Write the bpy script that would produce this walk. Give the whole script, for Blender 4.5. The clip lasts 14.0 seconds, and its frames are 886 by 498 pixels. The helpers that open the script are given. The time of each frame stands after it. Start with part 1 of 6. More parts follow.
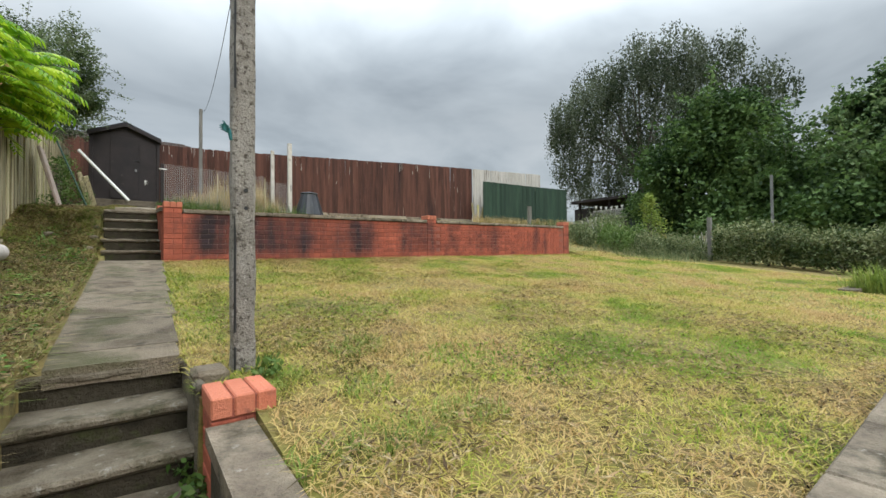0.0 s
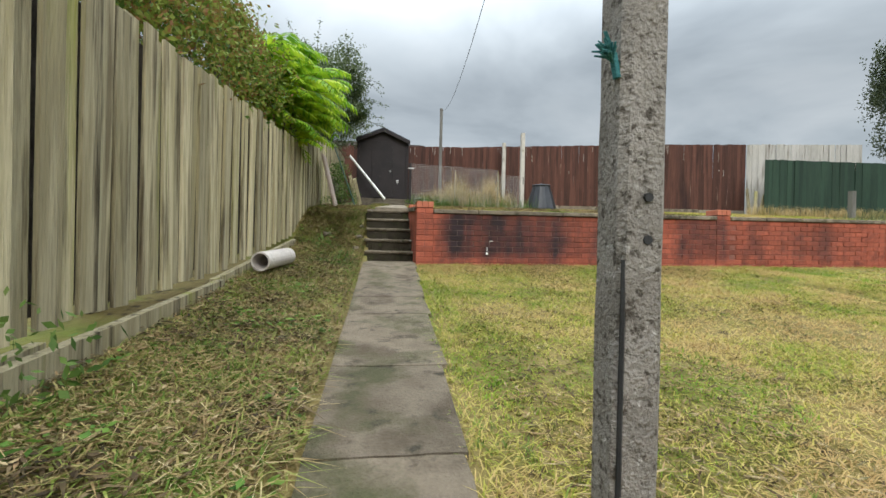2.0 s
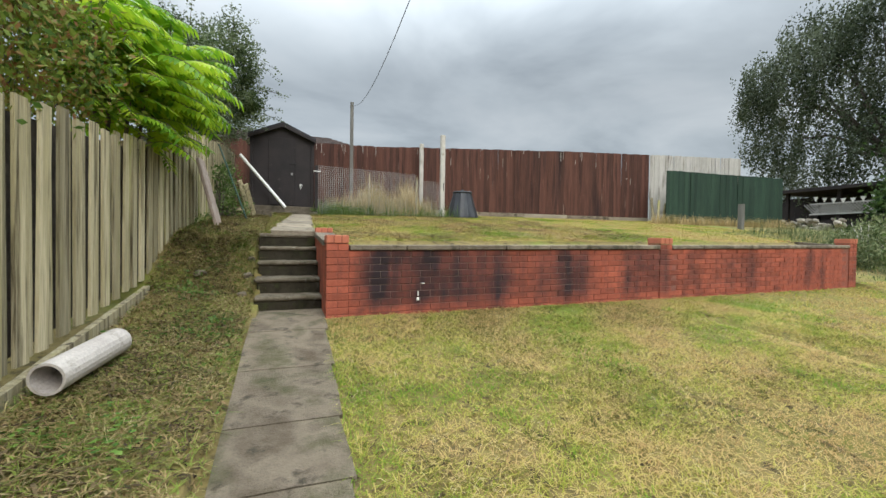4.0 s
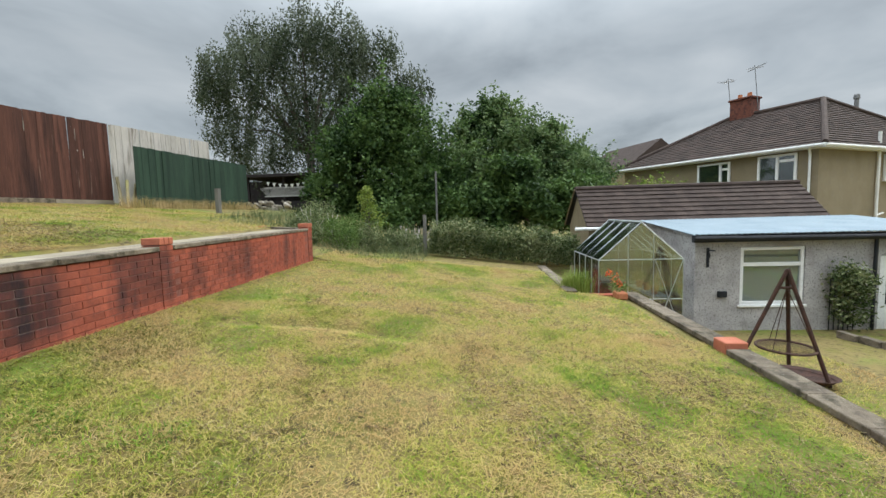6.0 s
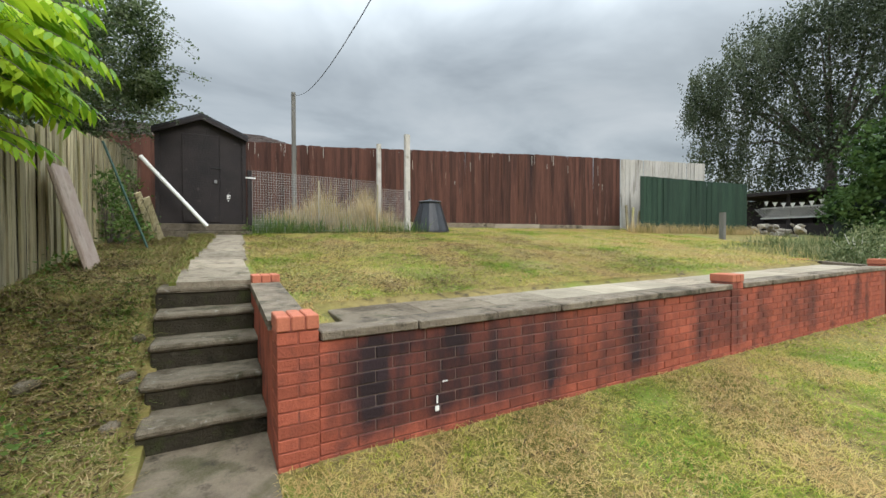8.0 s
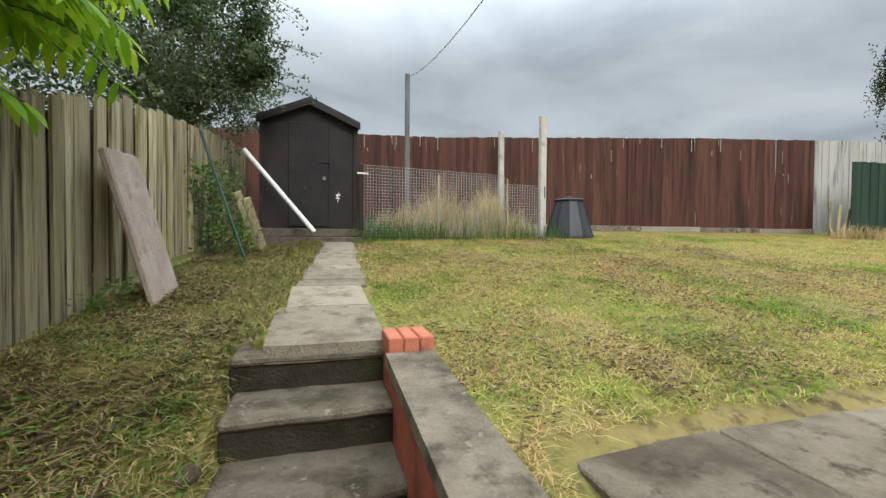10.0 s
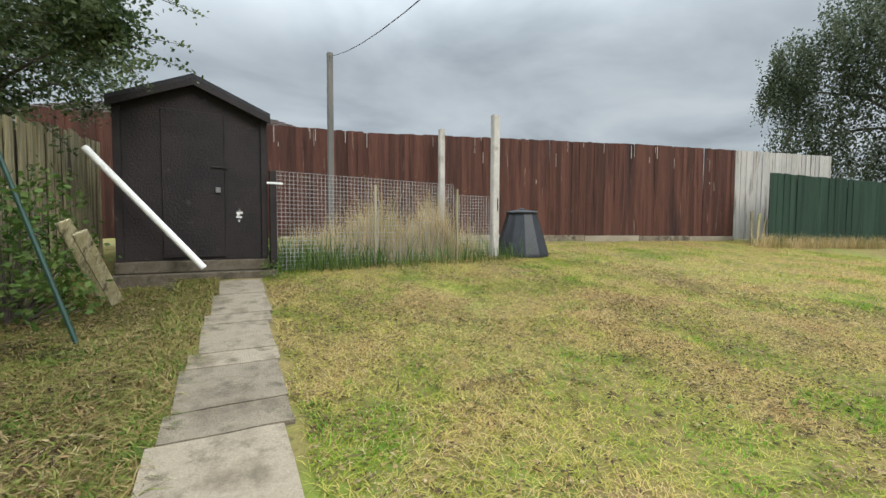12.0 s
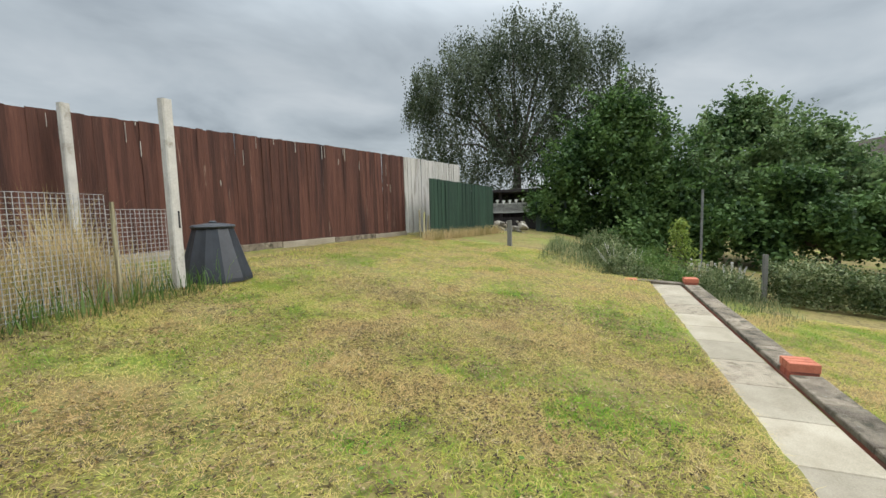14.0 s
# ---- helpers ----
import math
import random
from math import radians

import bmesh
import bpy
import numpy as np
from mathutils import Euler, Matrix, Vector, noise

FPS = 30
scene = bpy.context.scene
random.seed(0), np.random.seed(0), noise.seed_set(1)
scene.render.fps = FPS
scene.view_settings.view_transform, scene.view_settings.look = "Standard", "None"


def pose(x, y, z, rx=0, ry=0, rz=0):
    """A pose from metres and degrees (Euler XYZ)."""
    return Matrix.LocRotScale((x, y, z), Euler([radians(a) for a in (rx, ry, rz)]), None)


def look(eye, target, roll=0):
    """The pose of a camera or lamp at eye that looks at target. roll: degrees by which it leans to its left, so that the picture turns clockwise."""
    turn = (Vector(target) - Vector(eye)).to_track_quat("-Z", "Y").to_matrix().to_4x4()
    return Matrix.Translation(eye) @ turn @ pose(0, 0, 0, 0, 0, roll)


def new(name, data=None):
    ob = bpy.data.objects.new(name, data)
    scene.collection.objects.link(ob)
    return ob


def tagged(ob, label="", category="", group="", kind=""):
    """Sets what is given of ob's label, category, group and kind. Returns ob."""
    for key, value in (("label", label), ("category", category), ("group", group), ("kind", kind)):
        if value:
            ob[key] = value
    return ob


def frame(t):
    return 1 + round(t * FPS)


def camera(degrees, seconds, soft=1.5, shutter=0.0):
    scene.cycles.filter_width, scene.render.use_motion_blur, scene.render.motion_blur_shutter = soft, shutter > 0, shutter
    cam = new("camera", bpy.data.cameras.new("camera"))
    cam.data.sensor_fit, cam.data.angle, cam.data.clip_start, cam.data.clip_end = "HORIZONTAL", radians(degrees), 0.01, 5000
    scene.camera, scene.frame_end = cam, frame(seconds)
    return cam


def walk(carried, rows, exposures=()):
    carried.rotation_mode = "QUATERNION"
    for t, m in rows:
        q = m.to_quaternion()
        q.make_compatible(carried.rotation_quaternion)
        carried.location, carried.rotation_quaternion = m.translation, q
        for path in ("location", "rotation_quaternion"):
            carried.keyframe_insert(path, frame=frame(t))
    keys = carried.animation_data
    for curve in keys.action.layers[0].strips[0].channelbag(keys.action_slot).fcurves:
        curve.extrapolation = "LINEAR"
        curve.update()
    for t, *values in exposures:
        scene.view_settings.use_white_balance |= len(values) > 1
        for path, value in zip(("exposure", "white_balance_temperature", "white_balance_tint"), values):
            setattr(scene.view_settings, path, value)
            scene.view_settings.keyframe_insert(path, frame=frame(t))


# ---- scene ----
cam = camera(93.5, 14.0)
PATH = [
    (0, (-0.379, -7.117, 0.001), (0.822, -5.519, 0.047), -0.6),
    (0.5, (-0.357, -6.775, 0.003), (0.45, -4.945, 0.066), -0.1),
    (1, (-0.335, -6.432, 0.006), (0.239, -4.517, 0.081), 0.4),
    (1.5, (-0.409, -6.012, 0.087), (-0.006, -4.054, 0.125), 0.8),
    (2, (-0.46, -5.664, 0.237), (-0.169, -3.685, 0.23), 1.3),
    (4.5, (-0.355, -4.21, 0.953), (0.715, -2.521, 0.889), 0.6),
    (5, (-0.267, -4.04, 1.052), (1.275, -2.769, 0.96), -0.1),
    (5.5, (-0.095, -3.914, 1.056), (1.769, -3.2, 0.93), -1.1),
    (6, (-0.144, -3.749, 1.108), (1.844, -3.604, 0.937), -1.6),
    (6.25, (-0.178, -3.67, 1.122), (1.815, -3.684, 0.946), -1.15),
    (6.5, (-0.21, -3.588, 1.131), (1.781, -3.501, 0.97), -0.7),
    (7, (-0.201, -3.313, 1.128), (1.644, -2.547, 1.028), -0.6),
    (7.5, (-0.205, -2.879, 1.182), (1.216, -1.472, 1.129), -0.3),
    (8, (-0.289, -2.437, 1.272), (0.67, -0.683, 1.236), -0.2),
    (8.5, (-0.288, -1.973, 1.266), (0.363, -0.081, 1.251), 0.0),
    (11, (-0.331, 0.49, 1.716), (0.227, 2.41, 1.653), 0.5),
    (11.5, (-0.28, 0.782, 1.856), (0.43, 2.65, 1.773), 0.7),
    (12, (-0.24, 1.109, 1.978), (0.697, 2.873, 1.882), 0.2),
    (12.5, (-0.149, 1.376, 2.113), (1.048, 2.973, 1.989), -0.1),
    (13, (-0.131, 1.541, 2.188), (1.328, 2.9, 2.042), -0.4),
    (13.5, (-0.108, 1.771, 2.303), (1.583, 2.826, 2.136), -1.0),
    (14, (-0.033, 1.987, 2.395), (1.846, 2.647, 2.217), -1.6),
]
walk(cam, [(t, look(eye, target, roll)) for t, eye, target, roll in PATH],
     [(0, 0.06), (5, 0.08), (6, -0.02), (7, -0.02), (8, 0.1), (14, 0.06)])

# ---- sky and light ----
SUN_EL, SUN_AZ = radians(38), radians(165)
world = bpy.data.worlds.new("overcast_sky")
scene.world = world
world.use_nodes = True


def overcast(nt):
    n, l = nt.nodes, nt.links
    n.clear()
    out, bg = n.new("ShaderNodeOutputWorld"), n.new("ShaderNodeBackground")
    tc, sep = n.new("ShaderNodeTexCoord"), n.new("ShaderNodeSeparateXYZ")
    l.new(tc.outputs["Generated"], sep.inputs[0])
    # cloud sheet seen in perspective: direction divided by height
    up = n.new("ShaderNodeMath"); up.operation = "MAXIMUM"; up.inputs[1].default_value = 0.0
    l.new(sep.outputs[2], up.inputs[0])
    lift = n.new("ShaderNodeMath"); lift.operation = "ADD"; lift.inputs[1].default_value = 0.16
    l.new(up.outputs[0], lift.inputs[0])
    px = n.new("ShaderNodeMath"); px.operation = "DIVIDE"
    py = n.new("ShaderNodeMath"); py.operation = "DIVIDE"
    l.new(sep.outputs[0], px.inputs[0]); l.new(lift.outputs[0], px.inputs[1])
    l.new(sep.outputs[1], py.inputs[0]); l.new(lift.outputs[0], py.inputs[1])
    com = n.new("ShaderNodeCombineXYZ")
    l.new(px.outputs[0], com.inputs[0]); l.new(py.outputs[0], com.inputs[1])
    big = n.new("ShaderNodeTexNoise"); big.inputs["Scale"].default_value = 1.15
    big.inputs["Detail"].default_value = 5; big.inputs["Roughness"].default_value = 0.52; big.inputs["Distortion"].default_value = 0.35
    l.new(com.outputs[0], big.inputs["Vector"])
    ramp = n.new("ShaderNodeValToRGB")
    e = ramp.color_ramp.elements
    e[0].position, e[0].color = 0.30, (0.40, 0.455, 0.50, 1)
    e[1].position, e[1].color = 0.70, (0.80, 0.86, 0.90, 1)
    m = e.new(0.5); m.color = (0.61, 0.68, 0.73, 1)
    l.new(big.outputs["Fac"], ramp.inputs[0])
    # luminance rises towards the zenith, pushed far up overhead to light the ground
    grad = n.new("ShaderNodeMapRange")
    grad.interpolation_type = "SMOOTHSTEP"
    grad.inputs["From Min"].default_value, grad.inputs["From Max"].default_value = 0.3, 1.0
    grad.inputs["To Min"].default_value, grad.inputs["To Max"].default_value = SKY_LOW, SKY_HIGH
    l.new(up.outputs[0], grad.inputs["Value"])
    mul = n.new("ShaderNodeVectorMath"); mul.operation = "SCALE"
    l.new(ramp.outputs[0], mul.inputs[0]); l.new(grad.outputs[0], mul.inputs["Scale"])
    sky = n.new("ShaderNodeTexSky")
    sky.sky_type, sky.sun_disc = "NISHITA", False
    sky.sun_elevation, sky.sun_rotation = SUN_EL, SUN_AZ
    dim = n.new("ShaderNodeVectorMath"); dim.operation = "SCALE"; dim.inputs["Scale"].default_value = 0.012
    l.new(sky.outputs[0], dim.inputs[0])
    add = n.new("ShaderNodeVectorMath"); add.operation = "ADD"
    l.new(mul.outputs[0], add.inputs[0]); l.new(dim.outputs[0], add.inputs[1])
    l.new(add.outputs[0], bg.inputs["Color"])
    bg.inputs["Strength"].default_value = 1.0
    l.new(bg.outputs[0], out.inputs["Surface"])


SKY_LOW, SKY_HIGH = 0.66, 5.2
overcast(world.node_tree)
sun = new("sun", bpy.data.lights.new("sun", "SUN"))
sun.data.energy, sun.data.angle, sun.data.color = 1.7, radians(30), (1.0, 0.96, 0.9)
sun.matrix_world = look((0, 0, 0), (-math.sin(SUN_AZ) * math.cos(SUN_EL), -math.cos(SUN_AZ) * math.cos(SUN_EL), -math.sin(SUN_EL)))


# ---- materials ----
def surface(name, stops, scale=3.0, rough=0.85, bump=0.3, fine=60.0, vary=0.0, island=0.0, metal=0.0, stretch=(1, 1, 1), dirt=None, spec=0.3, patch=None, soot=None):
    """stops: colours along a coarse noise; fine: bump grain per metre; vary: brightness change object by object;
    dirt: (colour, scale, low, high) stains; patch: (colour, scale, low, high) second, larger stains."""
    m = bpy.data.materials.new(name)
    m.use_nodes = True
    n, l = m.node_tree.nodes, m.node_tree.links
    b = n["Principled BSDF"]
    b.inputs["Roughness"].default_value, b.inputs["Metallic"].default_value = rough, metal
    b.inputs["Specular IOR Level"].default_value = spec
    geo = n.new("ShaderNodeNewGeometry")
    mp = n.new("ShaderNodeMapping"); mp.inputs["Scale"].default_value = stretch
    l.new(geo.outputs["Position"], mp.inputs[0])
    obi = n.new("ShaderNodeObjectInfo")

    def tex(s, detail=6, rgh=0.6):
        t = n.new("ShaderNodeTexNoise")
        t.inputs["Scale"].default_value, t.inputs["Detail"].default_value, t.inputs["Roughness"].default_value = s, detail, rgh
        l.new(mp.outputs[0], t.inputs["Vector"])
        return t

    t1 = tex(scale)
    ramp = n.new("ShaderNodeValToRGB")
    e = ramp.color_ramp.elements
    e[0].position, e[1].position = 0.32, 0.68
    e[0].color, e[1].color = (*stops[0], 1), (*stops[-1], 1)
    for i, c in enumerate(stops[1:-1]):
        k = e.new(0.32 + 0.36 * (i + 1) / (len(stops) - 1)); k.color = (*c, 1)
    l.new(t1.outputs["Fac"], ramp.inputs[0])
    col = ramp.outputs[0]
    for stain in (dirt, patch):
        if stain:
            c, s, lo, hi = stain
            t = tex(s, 8, 0.65)
            mr = n.new("ShaderNodeMapRange"); mr.inputs[1].default_value, mr.inputs[2].default_value = lo, hi
            l.new(t.outputs["Fac"], mr.inputs[0])
            mx = n.new("ShaderNodeMix"); mx.data_type = "RGBA"
            l.new(mr.outputs[0], mx.inputs["Factor"]); l.new(col, mx.inputs["A"]); mx.inputs["B"].default_value = (*c, 1)
            col = mx.outputs["Result"]
    if soot:
        # old soot and lost paint along the wall, streaked downwards
        ms = n.new("ShaderNodeMapping"); ms.inputs["Scale"].default_value = (1.5, 1.0, 0.30)
        l.new(geo.outputs["Position"], ms.inputs[0])
        ts = n.new("ShaderNodeTexNoise"); ts.inputs["Scale"].default_value, ts.inputs["Detail"].default_value, ts.inputs["Roughness"].default_value = 1.9, 7, 0.62
        l.new(ms.outputs[0], ts.inputs["Vector"])
        sp = n.new("ShaderNodeSeparateXYZ"); l.new(geo.outputs["Position"], sp.inputs[0])
        along = n.new("ShaderNodeMapRange"); along.inputs[1].default_value, along.inputs[2].default_value = 0.0, 10.0
        l.new(sp.outputs[0], along.inputs[0])
        rx = n.new("ShaderNodeValToRGB"); er = rx.color_ramp.elements
        er[0].position, er[0].color = 0.02, (0.28, 0.28, 0.28, 1)
        er[1].position, er[1].color = 0.9, (0.42, 0.42, 0.42, 1)
        for pos, val in ((0.045, 0.63), (0.15, 0.69), (0.20, 0.68), (0.23, 0.55), (0.27, 0.61), (0.32, 0.60), (0.35, 0.46), (0.42, 0.53), (0.55, 0.46)):
            k = er.new(pos); k.color = (val, val, val, 1)
        l.new(along.outputs[0], rx.inputs[0])
        rz = n.new("ShaderNodeValToRGB"); ez = rz.color_ramp.elements
        ez[0].position, ez[0].color = 0.02, (0.25, 0.25, 0.25, 1)
        ez[1].position, ez[1].color = 0.80, (0.36, 0.36, 0.36, 1)
        for pos, val in ((0.2, 0.5), (0.62, 0.5)):
            k = ez.new(pos); k.color = (val, val, val, 1)
        l.new(sp.outputs[2], rz.inputs[0])
        a1 = n.new("ShaderNodeMath"); a1.operation = "ADD"
        l.new(rx.outputs[0], a1.inputs[0]); l.new(ts.outputs["Fac"], a1.inputs[1])
        a2 = n.new("ShaderNodeMath"); a2.operation = "ADD"
        l.new(a1.outputs[0], a2.inputs[0]); l.new(rz.outputs[0], a2.inputs[1])
        mr = n.new("ShaderNodeMapRange"); mr.inputs[1].default_value, mr.inputs[2].default_value = 1.34, 1.74
        l.new(a2.outputs[0], mr.inputs[0])
        mx = n.new("ShaderNodeMix"); mx.data_type = "RGBA"
        l.new(mr.outputs[0], mx.inputs["Factor"]); l.new(col, mx.inputs["A"]); mx.inputs["B"].default_value = (*soot, 1)
        col = mx.outputs["Result"]
    for amount, source in ((vary, obi.outputs["Random"]), (island, geo.outputs["Random Per Island"])):
        if amount:
            mr = n.new("ShaderNodeMapRange"); mr.inputs[3].default_value, mr.inputs[4].default_value = 1 - amount, 1 + amount
            l.new(source, mr.inputs[0])
            sc = n.new("ShaderNodeVectorMath"); sc.operation = "SCALE"
            l.new(col, sc.inputs[0]); l.new(mr.outputs[0], sc.inputs["Scale"])
            col = sc.outputs[0]
    tf = tex(fine, 5, 0.6)
    mr = n.new("ShaderNodeMapRange"); mr.inputs[3].default_value, mr.inputs[4].default_value = 0.68, 1.32
    l.new(tf.outputs["Fac"], mr.inputs[0])
    sc = n.new("ShaderNodeVectorMath"); sc.operation = "SCALE"
    l.new(col, sc.inputs[0]); l.new(mr.outputs[0], sc.inputs["Scale"])
    l.new(sc.outputs[0], b.inputs["Base Color"])
    if bump:
        bp = n.new("ShaderNodeBump"); bp.inputs["Strength"].default_value, bp.inputs["Distance"].default_value = bump, 0.02
        l.new(tf.outputs["Fac"], bp.inputs["Height"]); l.new(bp.outputs[0], b.inputs["Normal"])
    return m


def leafy(name, stops, rough=0.55, passing=0.35, scale=0.9, own=0.45, contrast=1.7):
    """Leaves or blades: colour by island and by a coarse noise, some light passing through."""
    m = bpy.data.materials.new(name)
    m.use_nodes = True
    n, l = m.node_tree.nodes, m.node_tree.links
    b = n["Principled BSDF"]
    b.inputs["Roughness"].default_value = rough
    b.inputs["Specular IOR Level"].default_value = 0.25
    geo = n.new("ShaderNodeNewGeometry")
    t = n.new("ShaderNodeTexNoise"); t.inputs["Scale"].default_value, t.inputs["Detail"].default_value, t.inputs["Roughness"].default_value = scale, 6, 0.65
    l.new(geo.outputs["Position"], t.inputs["Vector"])
    s = n.new("ShaderNodeMath"); s.operation = "MULTIPLY_ADD"; s.inputs[1].default_value, s.inputs[2].default_value = own, -own / 2
    l.new(geo.outputs["Random Per Island"], s.inputs[0])
    a = n.new("ShaderNodeMath"); a.operation = "ADD"
    con = n.new("ShaderNodeMath"); con.operation = "MULTIPLY_ADD"; con.inputs[1].default_value, con.inputs[2].default_value = contrast, 0.5 - contrast / 2
    l.new(t.outputs["Fac"], con.inputs[0])
    l.new(s.outputs[0], a.inputs[0]); l.new(con.outputs[0], a.inputs[1])
    ramp = n.new("ShaderNodeValToRGB")
    e = ramp.color_ramp.elements
    e[0].position, e[1].position = 0.25, 0.75
    e[0].color, e[1].color = (*stops[0], 1), (*stops[-1], 1)
    for i, c in enumerate(stops[1:-1]):
        k = e.new(0.25 + 0.5 * (i + 1) / (len(stops) - 1)); k.color = (*c, 1)
    l.new(a.outputs[0], ramp.inputs[0])
    l.new(ramp.outputs[0], b.inputs["Base Color"])
    if passing:
        tr, mix = n.new("ShaderNodeBsdfTranslucent"), n.new("ShaderNodeMixShader")
        mix.inputs[0].default_value = passing
        l.new(ramp.outputs[0], tr.inputs[0])
        l.new(b.outputs[0], mix.inputs[1]); l.new(tr.outputs[0], mix.inputs[2])
        l.new(mix.outputs[0], n["Material Output"].inputs["Surface"])
    return m


def glassy(name, tint=(0.9, 0.95, 0.95), mirror=0.12, rough=0.02):
    m = bpy.data.materials.new(name)
    m.use_nodes = True
    n, l = m.node_tree.nodes, m.node_tree.links
    n.clear()
    out, mix = n.new("ShaderNodeOutputMaterial"), n.new("ShaderNodeMixShader")
    tr, gl, fr = n.new("ShaderNodeBsdfTransparent"), n.new("ShaderNodeBsdfGlossy"), n.new("ShaderNodeFresnel")
    tr.inputs[0].default_value = (*tint, 1)
    gl.inputs["Roughness"].default_value = rough
    ad = n.new("ShaderNodeMath"); ad.operation = "ADD"; ad.inputs[1].default_value = mirror
    l.new(fr.outputs[0], ad.inputs[0]); l.new(ad.outputs[0], mix.inputs[0])
    l.new(tr.outputs[0], mix.inputs[1]); l.new(gl.outputs[0], mix.inputs[2]); l.new(mix.outputs[0], out.inputs[0])
    return m


SOIL = surface("mown_turf", [(0.16, 0.125, 0.043), (0.215, 0.165, 0.06), (0.14, 0.135, 0.026)], 0.9, 0.95, 0.8, 30, dirt=((0.06, 0.045, 0.022), 9.0, 0.52, 0.66), patch=((0.15, 0.19, 0.03), 0.55, 0.52, 0.66))
BLADE = leafy("mown_grass", [(0.15, 0.25, 0.02), (0.29, 0.33, 0.04), (0.43, 0.39, 0.085), (0.52, 0.42, 0.14), (0.52, 0.38, 0.16), (0.46, 0.31, 0.13)], 0.75, 0.3, 0.85, 0.34, 2.4)
BANK_BLADE = leafy("bank_grass", [(0.09, 0.15, 0.02), (0.21, 0.25, 0.05), (0.40, 0.31, 0.14), (0.27, 0.18, 0.08), (0.10, 0.10, 0.035), (0.22, 0.28, 0.05)], 0.75, 0.25, 2.2)
CONCRETE = surface("concrete", [(0.082, 0.062, 0.040), (0.19, 0.153, 0.11), (0.125, 0.097, 0.066)], 2.2, 0.9, 0.9, 75, vary=0.16, dirt=((0.075, 0.072, 0.034), 2.4, 0.50, 0.64), patch=((0.05, 0.042, 0.027), 7.0, 0.56, 0.68))
PATHPALE = surface("worn_pale_concrete", [(0.16, 0.128, 0.092), (0.29, 0.243, 0.18), (0.215, 0.178, 0.13)], 4, 0.92, 0.8, 80, vary=0.2, dirt=((0.10, 0.085, 0.055), 6, 0.54, 0.7))
# risers coloured far darker than the treads, with greenish moss patches
RISER = surface("dark_riser_concrete", [(0.018, 0.015, 0.009), (0.045, 0.037, 0.024), (0.024, 0.021, 0.011)], 5.0, 0.95, 1.0, 60, vary=0.15, dirt=((0.045, 0.048, 0.018), 7, 0.54, 0.66), patch=((0.11, 0.095, 0.075), 9, 0.62, 0.72))
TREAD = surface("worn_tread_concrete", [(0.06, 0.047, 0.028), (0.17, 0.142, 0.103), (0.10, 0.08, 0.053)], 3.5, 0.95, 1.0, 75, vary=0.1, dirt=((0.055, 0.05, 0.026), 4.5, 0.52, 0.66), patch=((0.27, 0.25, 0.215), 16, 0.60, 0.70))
STEP = surface("mossy_concrete", [(0.055, 0.044, 0.028), (0.15, 0.125, 0.095), (0.09, 0.074, 0.05)], 3.0, 0.95, 0.8, 70, vary=0.1, dirt=((0.035, 0.032, 0.018), 9, 0.5, 0.72))
COPING = surface("coping_concrete", [(0.115, 0.09, 0.066), (0.255, 0.21, 0.155)], 5.0, 0.9, 0.9, 70, vary=0.25, dirt=((0.06, 0.052, 0.033), 6, 0.5, 0.66), patch=((0.30, 0.28, 0.24), 14, 0.62, 0.72))
SLAB = surface("pale_slab", [(0.23, 0.195, 0.14), (0.33, 0.285, 0.215)], 3.0, 0.9, 0.3, 90, vary=0.15, dirt=((0.25, 0.21, 0.15), 4, 0.55, 0.7))
POLE = surface("pitted_concrete", [(0.20, 0.18, 0.155), (0.34, 0.31, 0.275)], 6, 0.95, 1.0, 90, dirt=((0.085, 0.072, 0.058), 42, 0.53, 0.63), patch=((0.47, 0.44, 0.40), 34, 0.60, 0.70))
BRICK = surface("painted_red_brick", [(0.25, 0.062, 0.036), (0.34, 0.09, 0.052), (0.29, 0.075, 0.045)], 5, 0.8, 0.4, 70, vary=0.22, soot=(0.026, 0.015, 0.018), dirt=((0.17, 0.05, 0.035), 4.5, 0.52, 0.68), patch=((0.10, 0.03, 0.024), 1.6, 0.56, 0.70))
SOOTY = surface('sooty_brick', [(0.028, 0.020, 0.021), (0.06, 0.032, 0.028), (0.04, 0.024, 0.024)], 6, 0.75, 0.4, 70, vary=0.3, dirt=((0.17, 0.05, 0.034), 3.5, 0.56, 0.68))
CAPBRICK = surface("bright_red_brick", [(0.42, 0.13, 0.075), (0.50, 0.17, 0.10)], 6, 0.8, 0.4, 90, vary=0.1, dirt=((0.25, 0.09, 0.06), 9, 0.58, 0.7))
MORTAR = surface("mortar", [(0.24, 0.07, 0.045), (0.30, 0.10, 0.07)], 4, 0.95, 0.5, 90, soot=(0.15, 0.112, 0.10), dirt=((0.20, 0.10, 0.075), 2.2, 0.5, 0.66))
OLDWOOD = surface("weathered_fence_wood", [(0.22, 0.18, 0.108), (0.52, 0.46, 0.30), (0.36, 0.31, 0.185), (0.48, 0.42, 0.24)], 7, 0.9, 0.9, 75, vary=0.30, stretch=(1.8, 1.8, 0.08), dirt=((0.06, 0.046, 0.024), 9, 0.52, 0.66), patch=((0.30, 0.32, 0.06), 2.2, 0.57, 0.70))
BROWN = surface("brown_stained_boards", [(0.036, 0.014, 0.010), (0.095, 0.038, 0.025), (0.060, 0.024, 0.017)], 5, 0.75, 0.6, 50, vary=0.32, stretch=(1.3, 1.3, 0.09), dirt=((0.26, 0.17, 0.13), 9, 0.63, 0.72), patch=((0.028, 0.012, 0.010), 1.6, 0.55, 0.68))
